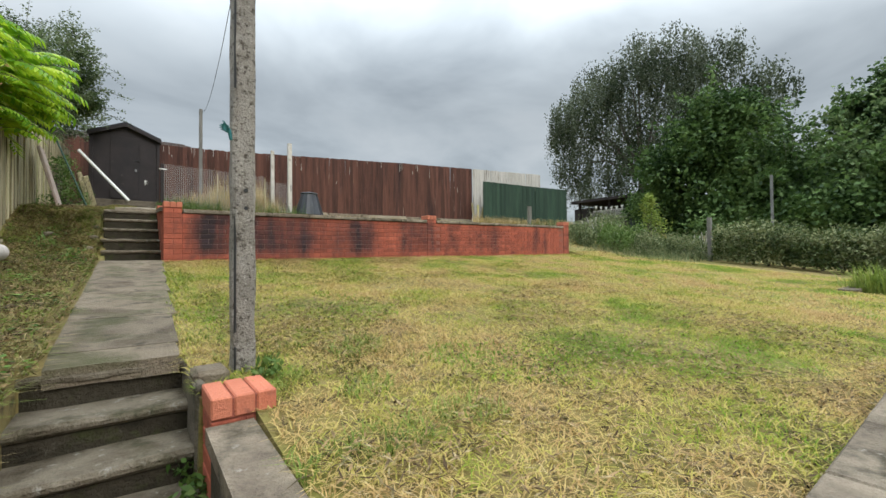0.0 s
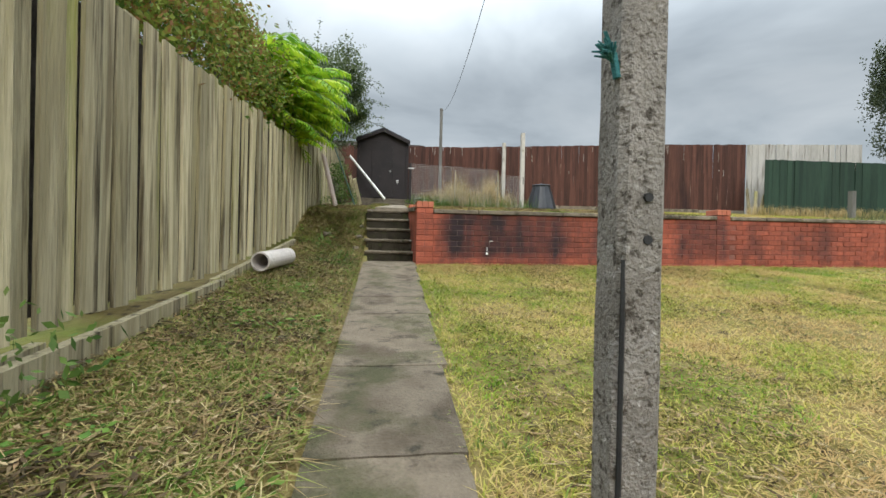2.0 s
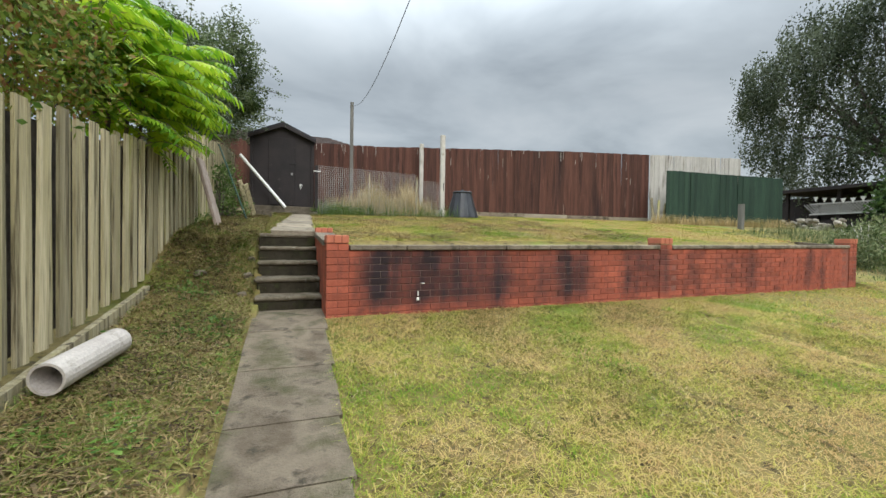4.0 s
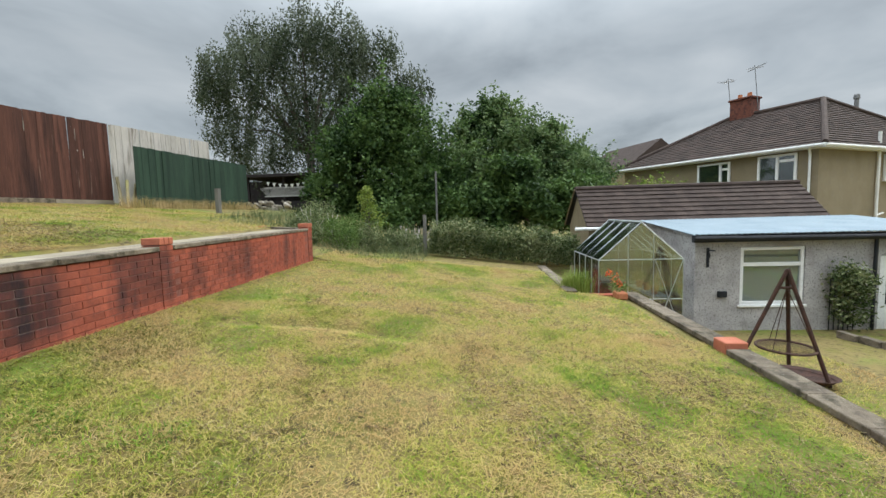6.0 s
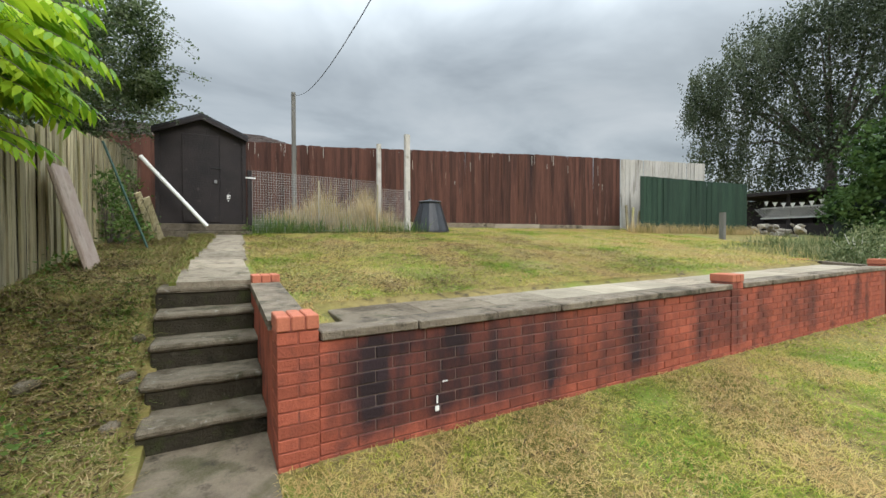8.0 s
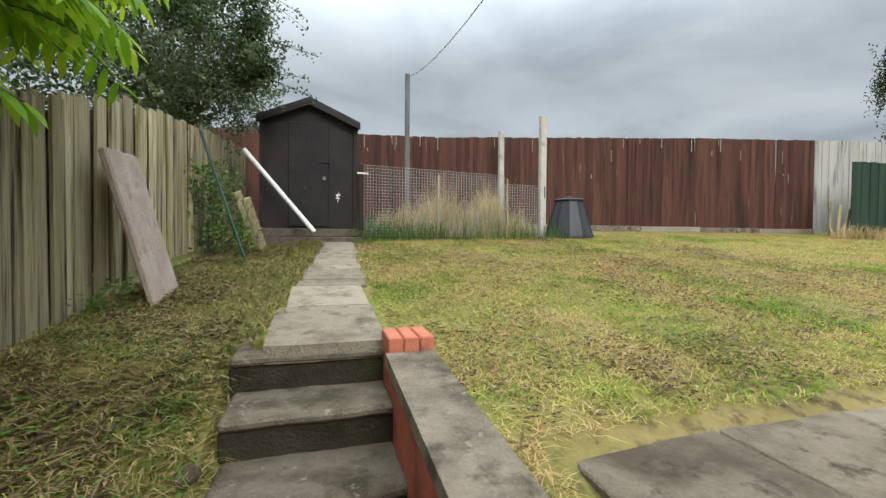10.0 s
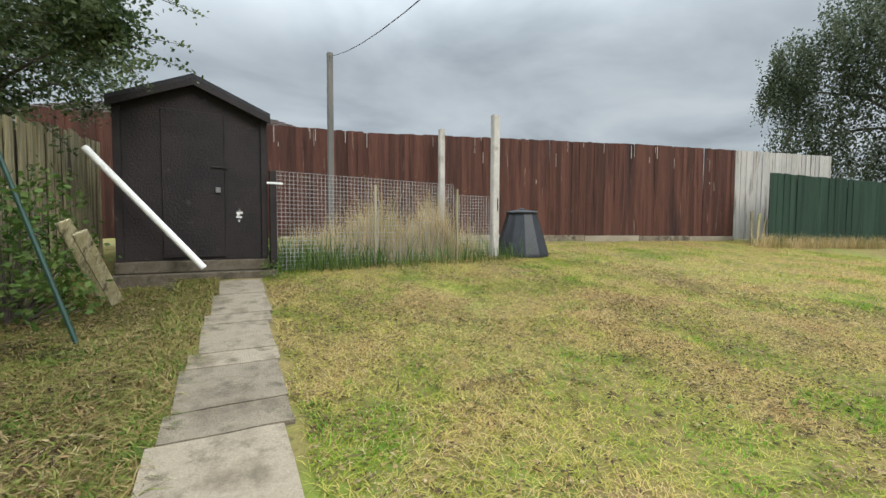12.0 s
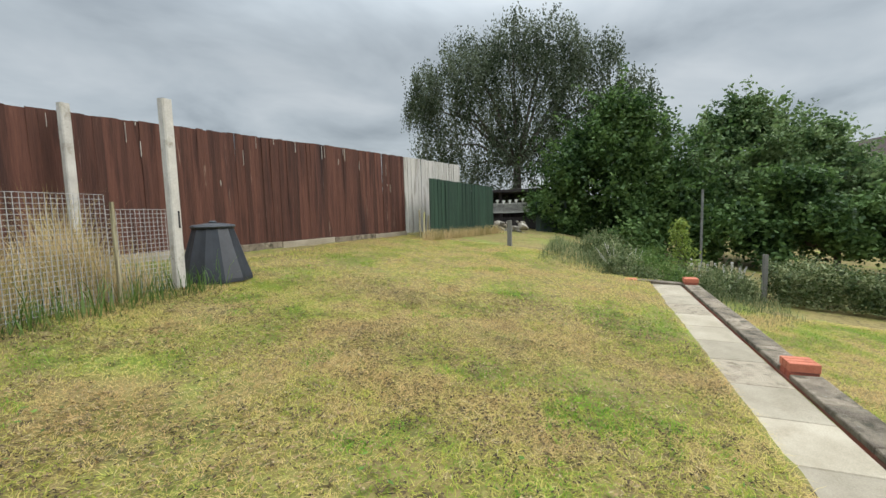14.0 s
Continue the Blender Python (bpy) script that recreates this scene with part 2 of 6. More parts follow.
WHITEBOARD = surface("whitewashed_boards", [(0.36, 0.34, 0.30), (0.52, 0.49, 0.45)], 3, 0.85, 0.4, 50, vary=0.10, stretch=(1, 1, 0.1), dirt=((0.12, 0.10, 0.075), 5, 0.54, 0.68))
GREEN = surface("green_painted_boards", [(0.014, 0.034, 0.022), (0.026, 0.056, 0.035)], 3, 0.7, 0.4, 40, vary=0.15, stretch=(1, 1, 0.1))
SHED = surface("dark_brown_paint", [(0.012, 0.009, 0.010), (0.024, 0.018, 0.018)], 2.5, 0.62, 0.4, 40, vary=0.1, dirt=((0.055, 0.045, 0.04), 9, 0.62, 0.72))
ROOFFELT = surface("roof_felt", [(0.03, 0.03, 0.035), (0.05, 0.05, 0.055)], 5, 0.9, 0.5, 150)
BARK = surface("bark", [(0.06, 0.05, 0.04), (0.14, 0.12, 0.10)], 8, 0.95, 0.8, 40)


# ---- building helpers ----
def link(name, bm, material, parent=None, label="", smooth=False):
    me = bpy.data.meshes.new(name)
    if smooth:
        for f in bm.faces:
            f.smooth = True
    bm.to_mesh(me)
    bm.free()
    me.materials.append(material)
    ob = new(name, me)
    if parent:
        ob.parent = parent
    if label:
        ob["label"] = label
    return ob


part = link


def raw(name, verts, faces, material, parent=None, smooth=False):
    me = bpy.data.meshes.new(name)
    me.from_pydata(verts, [], faces)
    me.materials.append(material)
    if smooth:
        me.polygons.foreach_set("use_smooth", [True] * len(me.polygons))
    me.update()
    ob = new(name, me)
    if parent:
        ob.parent = parent
    return ob


def holder(name, place=(0, 0, 0), rz=0.0):
    ob = new(name)
    ob.matrix_basis = pose(*place, 0, 0, rz)
    return ob


def box(x0, x1, y0, y1, z0, z1, bev=0.0, bm=None, m=None):
    """A box, edges bevelled; m: a further turn or shift."""
    bm = bm or bmesh.new()
    made = bmesh.ops.create_cube(bm, size=1.0)["verts"]
    t = Matrix.Translation(((x0 + x1) / 2, (y0 + y1) / 2, (z0 + z1) / 2)) @ Matrix.Diagonal((abs(x1 - x0), abs(y1 - y0), abs(z1 - z0), 1))
    bmesh.ops.transform(bm, matrix=(m @ t) if m else t, verts=made)
    if bev:
        edges = list({e for v in made for e in v.link_edges})
        bmesh.ops.bevel(bm, geom=edges, offset=bev, segments=1, affect="EDGES")
    return bm


def rod(a, b, r0, r1=None, seg=10, bm=None):
    bm = bm or bmesh.new()
    a, b = Vector(a), Vector(b)
    d = b - a
    m = Matrix.Translation((a + b) / 2) @ d.to_track_quat("Z", "Y").to_matrix().to_4x4()
    bmesh.ops.create_cone(bm, cap_ends=True, segments=seg, radius1=r0, radius2=r0 if r1 is None else r1, depth=d.length, matrix=m)
    return bm


def prism(outline, x0, x1, bm=None, m=None):
    """An outline in (y, z), drawn out along x."""
    bm = bm or bmesh.new()
    a = [bm.verts.new((x0, y, z)) for y, z in outline]
    b = [bm.verts.new((x1, y, z)) for y, z in outline]
    bm.faces.new(a[::-1]); bm.faces.new(b)
    k = len(outline)
    for i in range(k):
        bm.faces.new((a[i], a[(i + 1) % k], b[(i + 1) % k], b[i]))
    if m:
        bmesh.ops.transform(bm, matrix=m, verts=a + b)
    bmesh.ops.recalc_face_normals(bm, faces=bm.faces)
    return bm


def lerp(table, v):
    return float(np.interp(v, [a for a, _ in table], [b for _, b in table]))


def smooth01(a, b, v):
    s = min(1.0, max(0.0, (v - a) / (b - a)))
    return s * s * (3 - 2 * s)


# ---- lie of the land ----
def lower_z(x, y):
    # an old bed edge leaves a shallow furrow across the lawn
    furrow = 0.07 * math.exp(-((x - 4.5 - 0.12 * math.sin(2.3 * y)) / 0.16) ** 2) * smooth01(-3.4, -2.6, y) * (1 - smooth01(-1.2, -0.6, y))
    return 0.0093 * x + 0.113 * y - furrow if y < 0 else 0.0093 * x


def upper_z(x, y):
    return 0.70 + 0.11 * min(y, 9.5) + 0.01 * min(max(x, 0), 16)


def yard_z(x, y):
    return -1.45 - 0.052 * min(max(x, 0.0), 11.0)


BANK = [(-60, -1.5), (-8.5, -1.40), (-7, -1.05), (-4.5, -0.47), (-0.5, -0.03), (0.6, 0.15), (2.0, 0.80), (3.0, 1.0), (9.5, 1.65), (60, 1.65)]


def front_y(x):
    return -6.97 if x < 8.45 else -5.75


def ground_z(x, y):
    if x < (-0.66 if y > -4.5 else -0.77):
        s = min(1.0, max(0.0, (-0.66 - x) / 1.1))
        dip = 0.13 if x < -1.66 and y < 0.6 else 0.0
        return lerp(BANK, y) - dip + 0.13 * s * (1 - smooth01(1.0, 3.5, y)) - (0.05 if x > -0.78 and y > -4.5 else 0.0)
    if x < 0.05 and 0.05 < y < 1.93:
        return -0.05
    if (x < -0.15 and y < -4.47) or (x < 0.02 and y < -5.1):
        return -1.6
    if y < front_y(x) and x < 24:
        return yard_z(x, y)
    low, high = lower_z(x, y), upper_z(x, y)
    if 0.12 < y < 0.80 and 0.35 < x < 9.2:
        high -= 0.06
    if x > 9.42:
        s = smooth01(-0.8, 3.2, y)
        return low * (1 - s) + high * s
    return high if y > 0.12 else low


def lines(parts):
    v = sorted({round(float(p), 3) for a, b, s in parts for p in np.arange(a, b + 1e-6, s)})
    return v


GX = lines([(-200, -30, 34), (-30, -3, 3), (-3, 14, 0.16), (14, 30, 1.0), (30, 110, 10), (110, 400, 58)]) + [-1.68, -1.65, -0.80, -0.78, -0.76, -0.67, -0.65, -0.16, -0.14, 0.01, 0.03, 0.06, 8.44, 8.46, 9.40, 9.44]
GY = lines([(-200, -40, 32), (-40, -10, 2.5), (-10, 10, 0.16), (10, 30, 2), (30, 300, 54)]) + [-6.98, -6.96, -5.11, -5.09, -5.76, -5.74, -4.51, -4.49, -4.48, -4.46, 0.04, 0.06, 0.11, 0.13, 1.92, 1.94]
GX, GY = sorted(set(GX)), sorted(set(GY))


def make_ground():
    verts = []
    for y in GY:
        for x in GX:
            bumpy = 0.02 * noise.noise((x * 1.3, y * 1.3, 0)) + 0.012 * noise.noise((x * 4, y * 4, 3)) if -3 < x < 14 and -10 < y < 10 and not -0.82 < x < 0.1 else 0
            verts.append((x, y, ground_z(x, y) + bumpy))
    w = len(GX)
    faces = [(j * w + i, j * w + i + 1, (j + 1) * w + i + 1, (j + 1) * w + i) for j in range(len(GY) - 1) for i in range(w - 1)]
    g = raw("ground", verts, faces, SOIL, smooth=False)
    tagged(g, "mown straw-coloured and green lawn rising in two terraces", "lawn", kind="structure")


make_ground()


# ---- retaining walls ----
wall_top = lambda x: 0.70 + 0.0105 * x      # underside of the coping


def brick_mesh(name, w, d, h, material):
    me = bpy.data.meshes.new(name)
    bm = box(-w / 2, w / 2, 0, d, 0, h, 0.004)
    bm.to_mesh(me); bm.free()
    me.materials.append(material)
    return me


def cap_pier(parent, x0, y0, z0, z1, w=0.225, d=0.225):
    """A square pier with three bricks on edge on its top."""
    part("pier_core", box(x0 + 0.006, x0 + w - 0.006, y0 + 0.006, y0 + d - 0.006, z0, z1 - 0.088), MORTAR, parent)
    courses = int((z1 - 0.09 - z0) / 0.0745)
    for c in range(courses):
        zt = z1 - 0.092 - c * 0.0745
        if c % 2:
            part("brick", box(x0, x0 + w, y0, y0 + d, zt - 0.067, zt, 0.004), BRICK, parent)
        else:
            part("brick", box(x0, x0 + w / 2 - 0.004, y0, y0 + d, zt - 0.067, zt, 0.004), BRICK, parent)
            part("brick", box(x0 + w / 2 + 0.004, x0 + w, y0, y0 + d, zt - 0.067, zt, 0.004), BRICK, parent)
    k = (w + 0.012) / 3
    for i in range(3):
        part("cap_brick", box(x0 - 0.006 + i * k + 0.004, x0 - 0.006 + (i + 1) * k - 0.004, y0 - 0.008, y0 + d + 0.008, z1 - 0.083, z1, 0.006), CAPBRICK, parent)
    part("cap_mortar", box(x0, x0 + w, y0, y0 + d, z1 - 0.085, z1 - 0.012), MORTAR, parent)


wall_1 = tagged(holder("retaining_wall_1"), "painted red brick garden retaining wall, blackened in patches", "retaining wall", kind="structure")
WALL_X1 = 9.30


def wall_core():
    bm = bmesh.new()
    prism([(0.003, -0.45), (0.215, -0.45), (0.215, 0.0), (0.003, 0.0)], 0.02, WALL_X1 - 0.02, bm)
    for v in bm.verts:
        if v.co.z > -0.1:
            v.co.z = wall_top(v.co.x) - 0.004
    return bm


core = part("mortar_core", wall_core(), MORTAR, wall_1)


def cap_row(parent, x0, x1, y0, y1, z_of, count, material, name, thick=0.055):
    step = (x1 - x0) / count
    for i in range(count):
        a, b = x0 + i * step + 0.003, x0 + (i + 1) * step - 0.003
        bm = box(a, b, y0 + random.uniform(-0.008, 0.008), y1, 0, thick, 0.008)
        for v in bm.verts:
            v.co.z += z_of(v.co.x) + random.uniform(-0.002, 0.002)
        part(name, bm, material, parent)


cap_row(wall_1, 0.235, 4.56, -0.03, 0.225, wall_top, 7, COPING, "coping_stone")
cap_row(wall_1, 4.80, WALL_X1 - 0.22, -0.03, 0.225, wall_top, 7, COPING, "coping_stone")
for px, zt in ((0.0, 0.86), (4.565, 0.905), (WALL_X1 - 0.215, 0.965)):
    cap_pier(wall_1, px, -0.012, -0.3, zt)
# wall beside the upper steps, with its own pier at the head
wall_2 = tagged(holder("retaining_wall_2"), "low brick wall beside the upper garden steps", "retaining wall", kind="structure")
part("shaft", prism([(0.215, -0.2), (1.62, -0.2), (1.62, 0.845), (0.215, 0.745)], 0.0, 0.2), BRICK, wall_2)
part("coping_stone", prism([(0.22, 0.748), (1.60, 0.85), (1.60, 0.91), (0.22, 0.806)], -0.02, 0.22), COPING, wall_2)
cap_pier(wall_2, 0.0, 1.63, 0.2, 0.975)
# return at the far end
wall_3 = tagged(holder("retaining_wall_3"), "short low concrete-capped return wall", "retaining wall", kind="structure")
part("shaft", prism([(0.21, 0.1), (1.25, 0.4), (1.25, 0.88), (0.21, 0.80)], WALL_X1 - 0.2, WALL_X1), BRICK, wall_3)
part("coping_stone", prism([(0.21, 0.803), (1.05, 0.868), (1.05, 0.92), (0.21, 0.855)], WALL_X1 - 0.22, WALL_X1 + 0.02), COPING, wall_3)
part("cap_brick", box(WALL_X1 - 0.22, WALL_X1 + 0.01, 1.06, 1.3, 0.84, 0.93, 0.006), CAPBRICK, wall_3)
# front of the lawn
front = lambda x: -0.745 + 0.0093 * x
wall_4 = tagged(holder("retaining_wall_4"), "low front garden wall with a rough concrete coping", "retaining wall", kind="structure")
part("shaft", box(-0.12, 8.5, -7.0, -6.82, -2.0, -0.765, 0.004), BRICK, wall_4)
cap_row(wall_4, 0.1, 5.02, -7.04, -6.78, front, 8, COPING, "coping_stone", 0.07)
cap_row(wall_4, 5.30, 8.5, -7.04, -6.78, front, 5, COPING, "coping_stone", 0.07)
part("pier_shaft", box(5.03, 5.29, -7.05, -6.78, -2.0, -0.56, 0.01), CAPBRICK, wall_4)
wall_5 = tagged(holder("retaining_wall_5"), "low front garden wall stepping back by the greenhouse", "retaining wall", kind="structure")
part("shaft", box(8.46, 12.2, -5.80, -5.64, -2.0, -0.60, 0.004), BRICK, wall_5)
part("shaft", box(8.36, 8.52, -6.79, -5.64, -2.0, -0.62, 0.004), BRICK, wall_5)
cap_row(wall_5, 8.36, 12.2, -5.84, -5.60, lambda x: -0.595 + 0.0093 * (x - 8), 6, COPING, "coping_stone", 0.06)
# wall beside the lower steps
wall_6 = tagged(holder("retaining_wall_6"), "low rendered wall beside the lower garden steps", "retaining wall", kind="structure")
part("shaft", prism([(-6.98, -1.6), (-5.31, -1.6), (-5.31, -0.69), (-6.98, -0.77)], -0.13, 0.08), STEP, wall_6)
bmc = prism([(-7.0, -0.765), (-5.32, -0.685), (-5.32, -0.625), (-7.0, -0.705)], -0.15, 0.02)
part("coping_stone", bmc, COPING, wall_6)
cap_pier(wall_6, -0.13, -5.315, -1.3, -0.523, 0.235, 0.245)


part("cheek", box(-0.155, -0.105, -5.06, -4.40, -1.3, -0.53, 0.015), STEP, wall_6)
part("cheek_stone", box(-0.15, 0.0, -4.95, -4.78, -0.75, -0.50, 0.02), CONCRETE, wall_6)

# ---- steps and paths ----
def stair(name, edges, x0, x1, depth, label):
    st = tagged(holder(name), label, "steps", kind="structure")
    for (y, z), (y2, z2) in zip(edges, edges[1:] + [(edges[-1][0] + depth, 0)]):
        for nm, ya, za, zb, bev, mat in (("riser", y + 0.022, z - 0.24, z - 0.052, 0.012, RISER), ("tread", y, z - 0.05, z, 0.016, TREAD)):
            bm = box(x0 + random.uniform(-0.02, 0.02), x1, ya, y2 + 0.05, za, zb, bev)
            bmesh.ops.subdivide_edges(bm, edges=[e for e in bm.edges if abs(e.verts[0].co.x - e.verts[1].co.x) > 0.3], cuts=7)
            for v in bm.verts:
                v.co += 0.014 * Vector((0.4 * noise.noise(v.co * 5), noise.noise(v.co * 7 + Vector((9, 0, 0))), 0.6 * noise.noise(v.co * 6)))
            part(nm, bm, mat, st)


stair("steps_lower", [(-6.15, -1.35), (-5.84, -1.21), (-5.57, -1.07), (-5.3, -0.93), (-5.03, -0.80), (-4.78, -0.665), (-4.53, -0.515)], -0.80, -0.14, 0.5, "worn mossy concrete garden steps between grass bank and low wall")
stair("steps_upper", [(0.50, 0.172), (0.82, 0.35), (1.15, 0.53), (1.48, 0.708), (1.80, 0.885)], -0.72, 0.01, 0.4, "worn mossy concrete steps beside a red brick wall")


def path_slabs(name, cuts, xs, z_of, material, label):
    p = tagged(holder(name), label, "path", kind="structure")
    for a, b in zip(cuts, cuts[1:]):
        x0, x1 = xs((a + b) / 2)
        bm = bmesh.new()
        n = 5
        grid = [[bm.verts.new((x0 + (x1 - x0) * i / n + 0.02 * noise.noise((i * 3.1, y * 7, 1)), y + (0.012 * noise.noise((i * 2.0, y * 5, 4))), z_of(y) + 0.006 * noise.noise((i, y * 3, 7)))) for i in range(n + 1)] for y in (a + 0.006, (a + b) / 2, b - 0.006)]
        for r, s in zip(grid, grid[1:]):
            for i in range(n):
                bm.faces.new((r[i], r[i + 1], s[i + 1], s[i]))
        ext = bmesh.ops.extrude_face_region(bm, geom=list(bm.faces))
        for v in ext["geom"]:
            if isinstance(v, bmesh.types.BMVert):
                v.co.z -= 0.09
        bmesh.ops.recalc_face_normals(bm, faces=bm.faces)
        part("slab", bm, material, p)


path_slabs("path_lower", [-4.53, -4.28, -3.52, -2.55, -2.0, -1.25, -0.4, 0.53], lambda y: (-0.70, -0.17 + 0.035 * (y + 4.5)), lambda y: 0.113 * y + 0.025 if y < 0 else 0.02, CONCRETE, "worn concrete garden path with cracks and moss")
path_slabs("path_upper", [1.80, 2.52, 3.15, 3.40, 3.9, 4.12, 4.7, 4.95, 5.6, 6.2], lambda y: (-0.62 + 0.085 * (y - 1.8) + 0.07 * noise.noise((y * 9, 1, 1)), 0.035 * (y - 1.8) + 0.06 * noise.noise((y * 9, 5, 1))), lambda y: 0.728 + 0.11 * y, PATHPALE, "cracked uneven concrete slab path to the shed")
path_slabs_x = tagged(holder("path_terrace"), "pale paving slabs along the top of the wall", "path", kind="structure")
for i in range(14):
    a = 0.45 + i * 0.63
    bm = box(a + 0.004, a + 0.626, 0.29, 0.86 + random.uniform(-0.02, 0.02), -0.04, 0.012, 0.006)
    for v in bm.verts:
        v.co.z += 0.722 + 0.0105 * v.co.x + 0.02 * (v.co.y)
    part("slab", bm, (CONCRETE if i < 2 else PATHPALE if i % 4 == 2 else SLAB), path_slabs_x)


# ---- fences ----
def fence_run(name, a, b, top, bottom, material, width, thick, label, side=1, spread=1.12):
    """Overlapping upright boards from a to b; top and bottom: heights along the run, 0 to 1."""
    f = tagged(holder(name), label, "fence", kind="structure")
    a, b = Vector((*a, 0)), Vector((*b, 0))
    length = (b - a).length
    d = (b - a) / length
    ang = math.degrees(math.atan2(d.y, d.x))
    me = bpy.data.meshes.new("board")
    bm = prism([(0, 0), (thick, 0), (thick, 1), (0, 1)], 0, width * spread)
    for v in bm.verts:                       # feather edge: thin on one side
        if v.co.x > width and v.co.y > 0:
            v.co.y *= 0.45
    bm.to_mesh(me); bm.free()
    me.materials.append(material)
    n = int(length / width)
    for i in range(n):
        u = (i + 0.5) / n
        p = a + d * (i * width)
        ob = new("board", me)
        ob.parent = f
        z0, z1 = bottom(u) + random.uniform(-0.012, 0.012), top(u) + random.uniform(-1, 1) * (0.028 if spread < 1 else 0.01)
        p = p + Vector((-d.y, d.x, 0)) * ((1.5 if spread < 1 else 0.4) * thick * (i % 2) + random.uniform(-0.003, 0.003))
        ob.matrix_basis = pose(p.x, p.y, z0, random.uniform(-0.5, 0.5), random.uniform(-0.4, 0.4), ang + side * random.uniform(1.0, 4.0)) @ Matrix.Diagonal((1, 1, z1 - z0, 1))
    return f, a, d, length


LEFT_TOP = [(-10, 0.75), (-4, 1.36), (0, 1.71), (1, 1.83), (2.2, 2.15), (3.5, 2.55), (7.5, 3.12), (9, 3.2)]
LEFT_BOT = [(-10, -0.75), (-4, -0.14), (-2, 0.0), (1.9, 0.5), (3.8, 1.15), (5.5, 1.33), (9, 1.6)]
FX = -1.78
left_y = lambda u: -9.5 + 18.3 * u
fence_run("fence_left", (FX, -9.5), (FX, 8.8), lambda u: lerp(LEFT_TOP, left_y(u)), lambda u: lerp(LEFT_BOT, left_y(u)), OLDWOOD, 0.118, 0.02, "weathered greenish timber featheredge fence", side=-1, spread=0.955)
# dark sheets added behind the boards so the gaps between them look shaded
backing = tagged(holder("fence_left_backing"), "dark timber rails and boards behind the fence", "fence", kind="structure")
for i in range(24):
    ya, yb = -9.5 + i * 0.7625, -9.5 + (i + 1) * 0.7625
    part("back_board", prism([(ya, lerp(LEFT_BOT, ya) + 0.05), (yb, lerp(LEFT_BOT, yb) + 0.05), (yb, lerp(LEFT_TOP, yb) - 0.09), (ya, lerp(LEFT_TOP, ya) - 0.09)], FX - 0.075, FX - 0.055), BARK, backing)
gravel = tagged(holder("gravel_boards"), "old horizontal timber boards below the fence", "board", kind="structure")
for y0, y1, x in ((-8.3, -3.9, FX + 0.03), (-4.6, -2.3, FX + 0.10), (-2.3, 0.6, FX + 0.04)):
    z0, z1 = lerp(LEFT_BOT, y0), lerp(LEFT_BOT, y1)
    part("board", prism([(y0, z0 - 0.24), (y1, z1 - 0.24), (y1, z1 - 0.02), (y0, z0 - 0.02)], x, x + 0.05), OLDWOOD, gravel)

back_y = lambda x: 7.65 + (12.49 - x) * 0.16
BACK_TOP = [(-2, 3.9), (2.4, 3.9), (9.1, 4.13), (12.49, 4.2), (16.6, 4.27)]
back_top = lambda x: lerp(BACK_TOP, x)
back_bot = lambda x: upper_z(x, back_y(x)) + 0.06
for nm, xa, xb, mt, lb in (("fence_back", -3.0, 12.49, BROWN, "dark brown stained tall timber board fence"), ("fence_back_white", 12.5, 16.6, WHITEBOARD, "whitewashed weathered timber board fence")):
    fence_run(nm, (xa, back_y(xa)), (xb, back_y(xb)), lambda u, xa=xa, xb=xb: back_top(xa + (xb - xa) * u), lambda u, xa=xa, xb=xb: back_bot(xa + (xb - xa) * u), mt, 0.105, 0.018, lb, side=-1)
fence_run("fence_green", (12.3, 6.71), (17.0, 5.72), lambda u: 3.46 - 0.12 * u, lambda u: 1.53 - 0.20 * u, GREEN, 0.12, 0.02, "dark green painted timber panel fence", side=-1)

runs = tagged(holder("paint_runs"), "pale bare streaks in the stain of the brown fence", "paint streak", kind="structure")
for i in range(30):
    x = random.uniform(-0.5, 12.3)
    zt = back_top(x) - random.choice((0.0, 0.0, 0.03, 0.3, 0.9))
    ln = random.uniform(0.05, 0.34)
    part("streak", box(x, x + random.uniform(0.005, 0.013), back_y(x) - 0.016, back_y(x) - 0.008, zt - ln, zt - 0.012), WHITEBOARD, runs)

gb = tagged(holder("gravel_board"), "pale concrete gravel boards under the brown fence", "gravel board", kind="structure")
for i in range(5):
    xa, xb = 4.2 + i * 1.65, 4.2 + (i + 1) * 1.65 - 0.02
    bm = box(0, math.hypot(xb - xa, 0.16 * (xb - xa)), -0.05, -0.01, -0.1, 0.07, 0.006, None, pose(xa, back_y(xa) - 0.02, back_bot((xa + xb) / 2), 0, 0, math.degrees(math.atan(-0.16))))
    part("concrete_board", bm, COPING if i % 2 else SLAB, gb)


# ---- plants ----
rng = np.random.default_rng(7)


def cards(centres, size, length, up=0.0, droop=0.0):
    """Leaf blades: for each centre a bent kite of four corners, turned at random."""
    n = len(centres)
    c = np.asarray(centres, float)
    th, ph = rng.uniform(0, 2 * np.pi, n), rng.normal(up, 0.6, n)
    ax = np.stack([np.cos(th) * np.cos(ph), np.sin(th) * np.cos(ph), np.sin(ph) - droop], 1)
    ax /= np.linalg.norm(ax, axis=1)[:, None]
    ot = np.cross(ax, rng.normal(size=(n, 3)))
    ot /= np.linalg.norm(ot, axis=1)[:, None] + 1e-9
    L = (length * rng.uniform(0.6, 1.3, n))[:, None]
    W = (size * rng.uniform(0.6, 1.3, n))[:, None]
    v = np.stack([c - ax * L / 2, c + ot * W / 2, c + ax * L / 2, c - ot * W / 2], 1).reshape(-1, 3)
    f = np.arange(4 * n).reshape(n, 4)
    return v, f


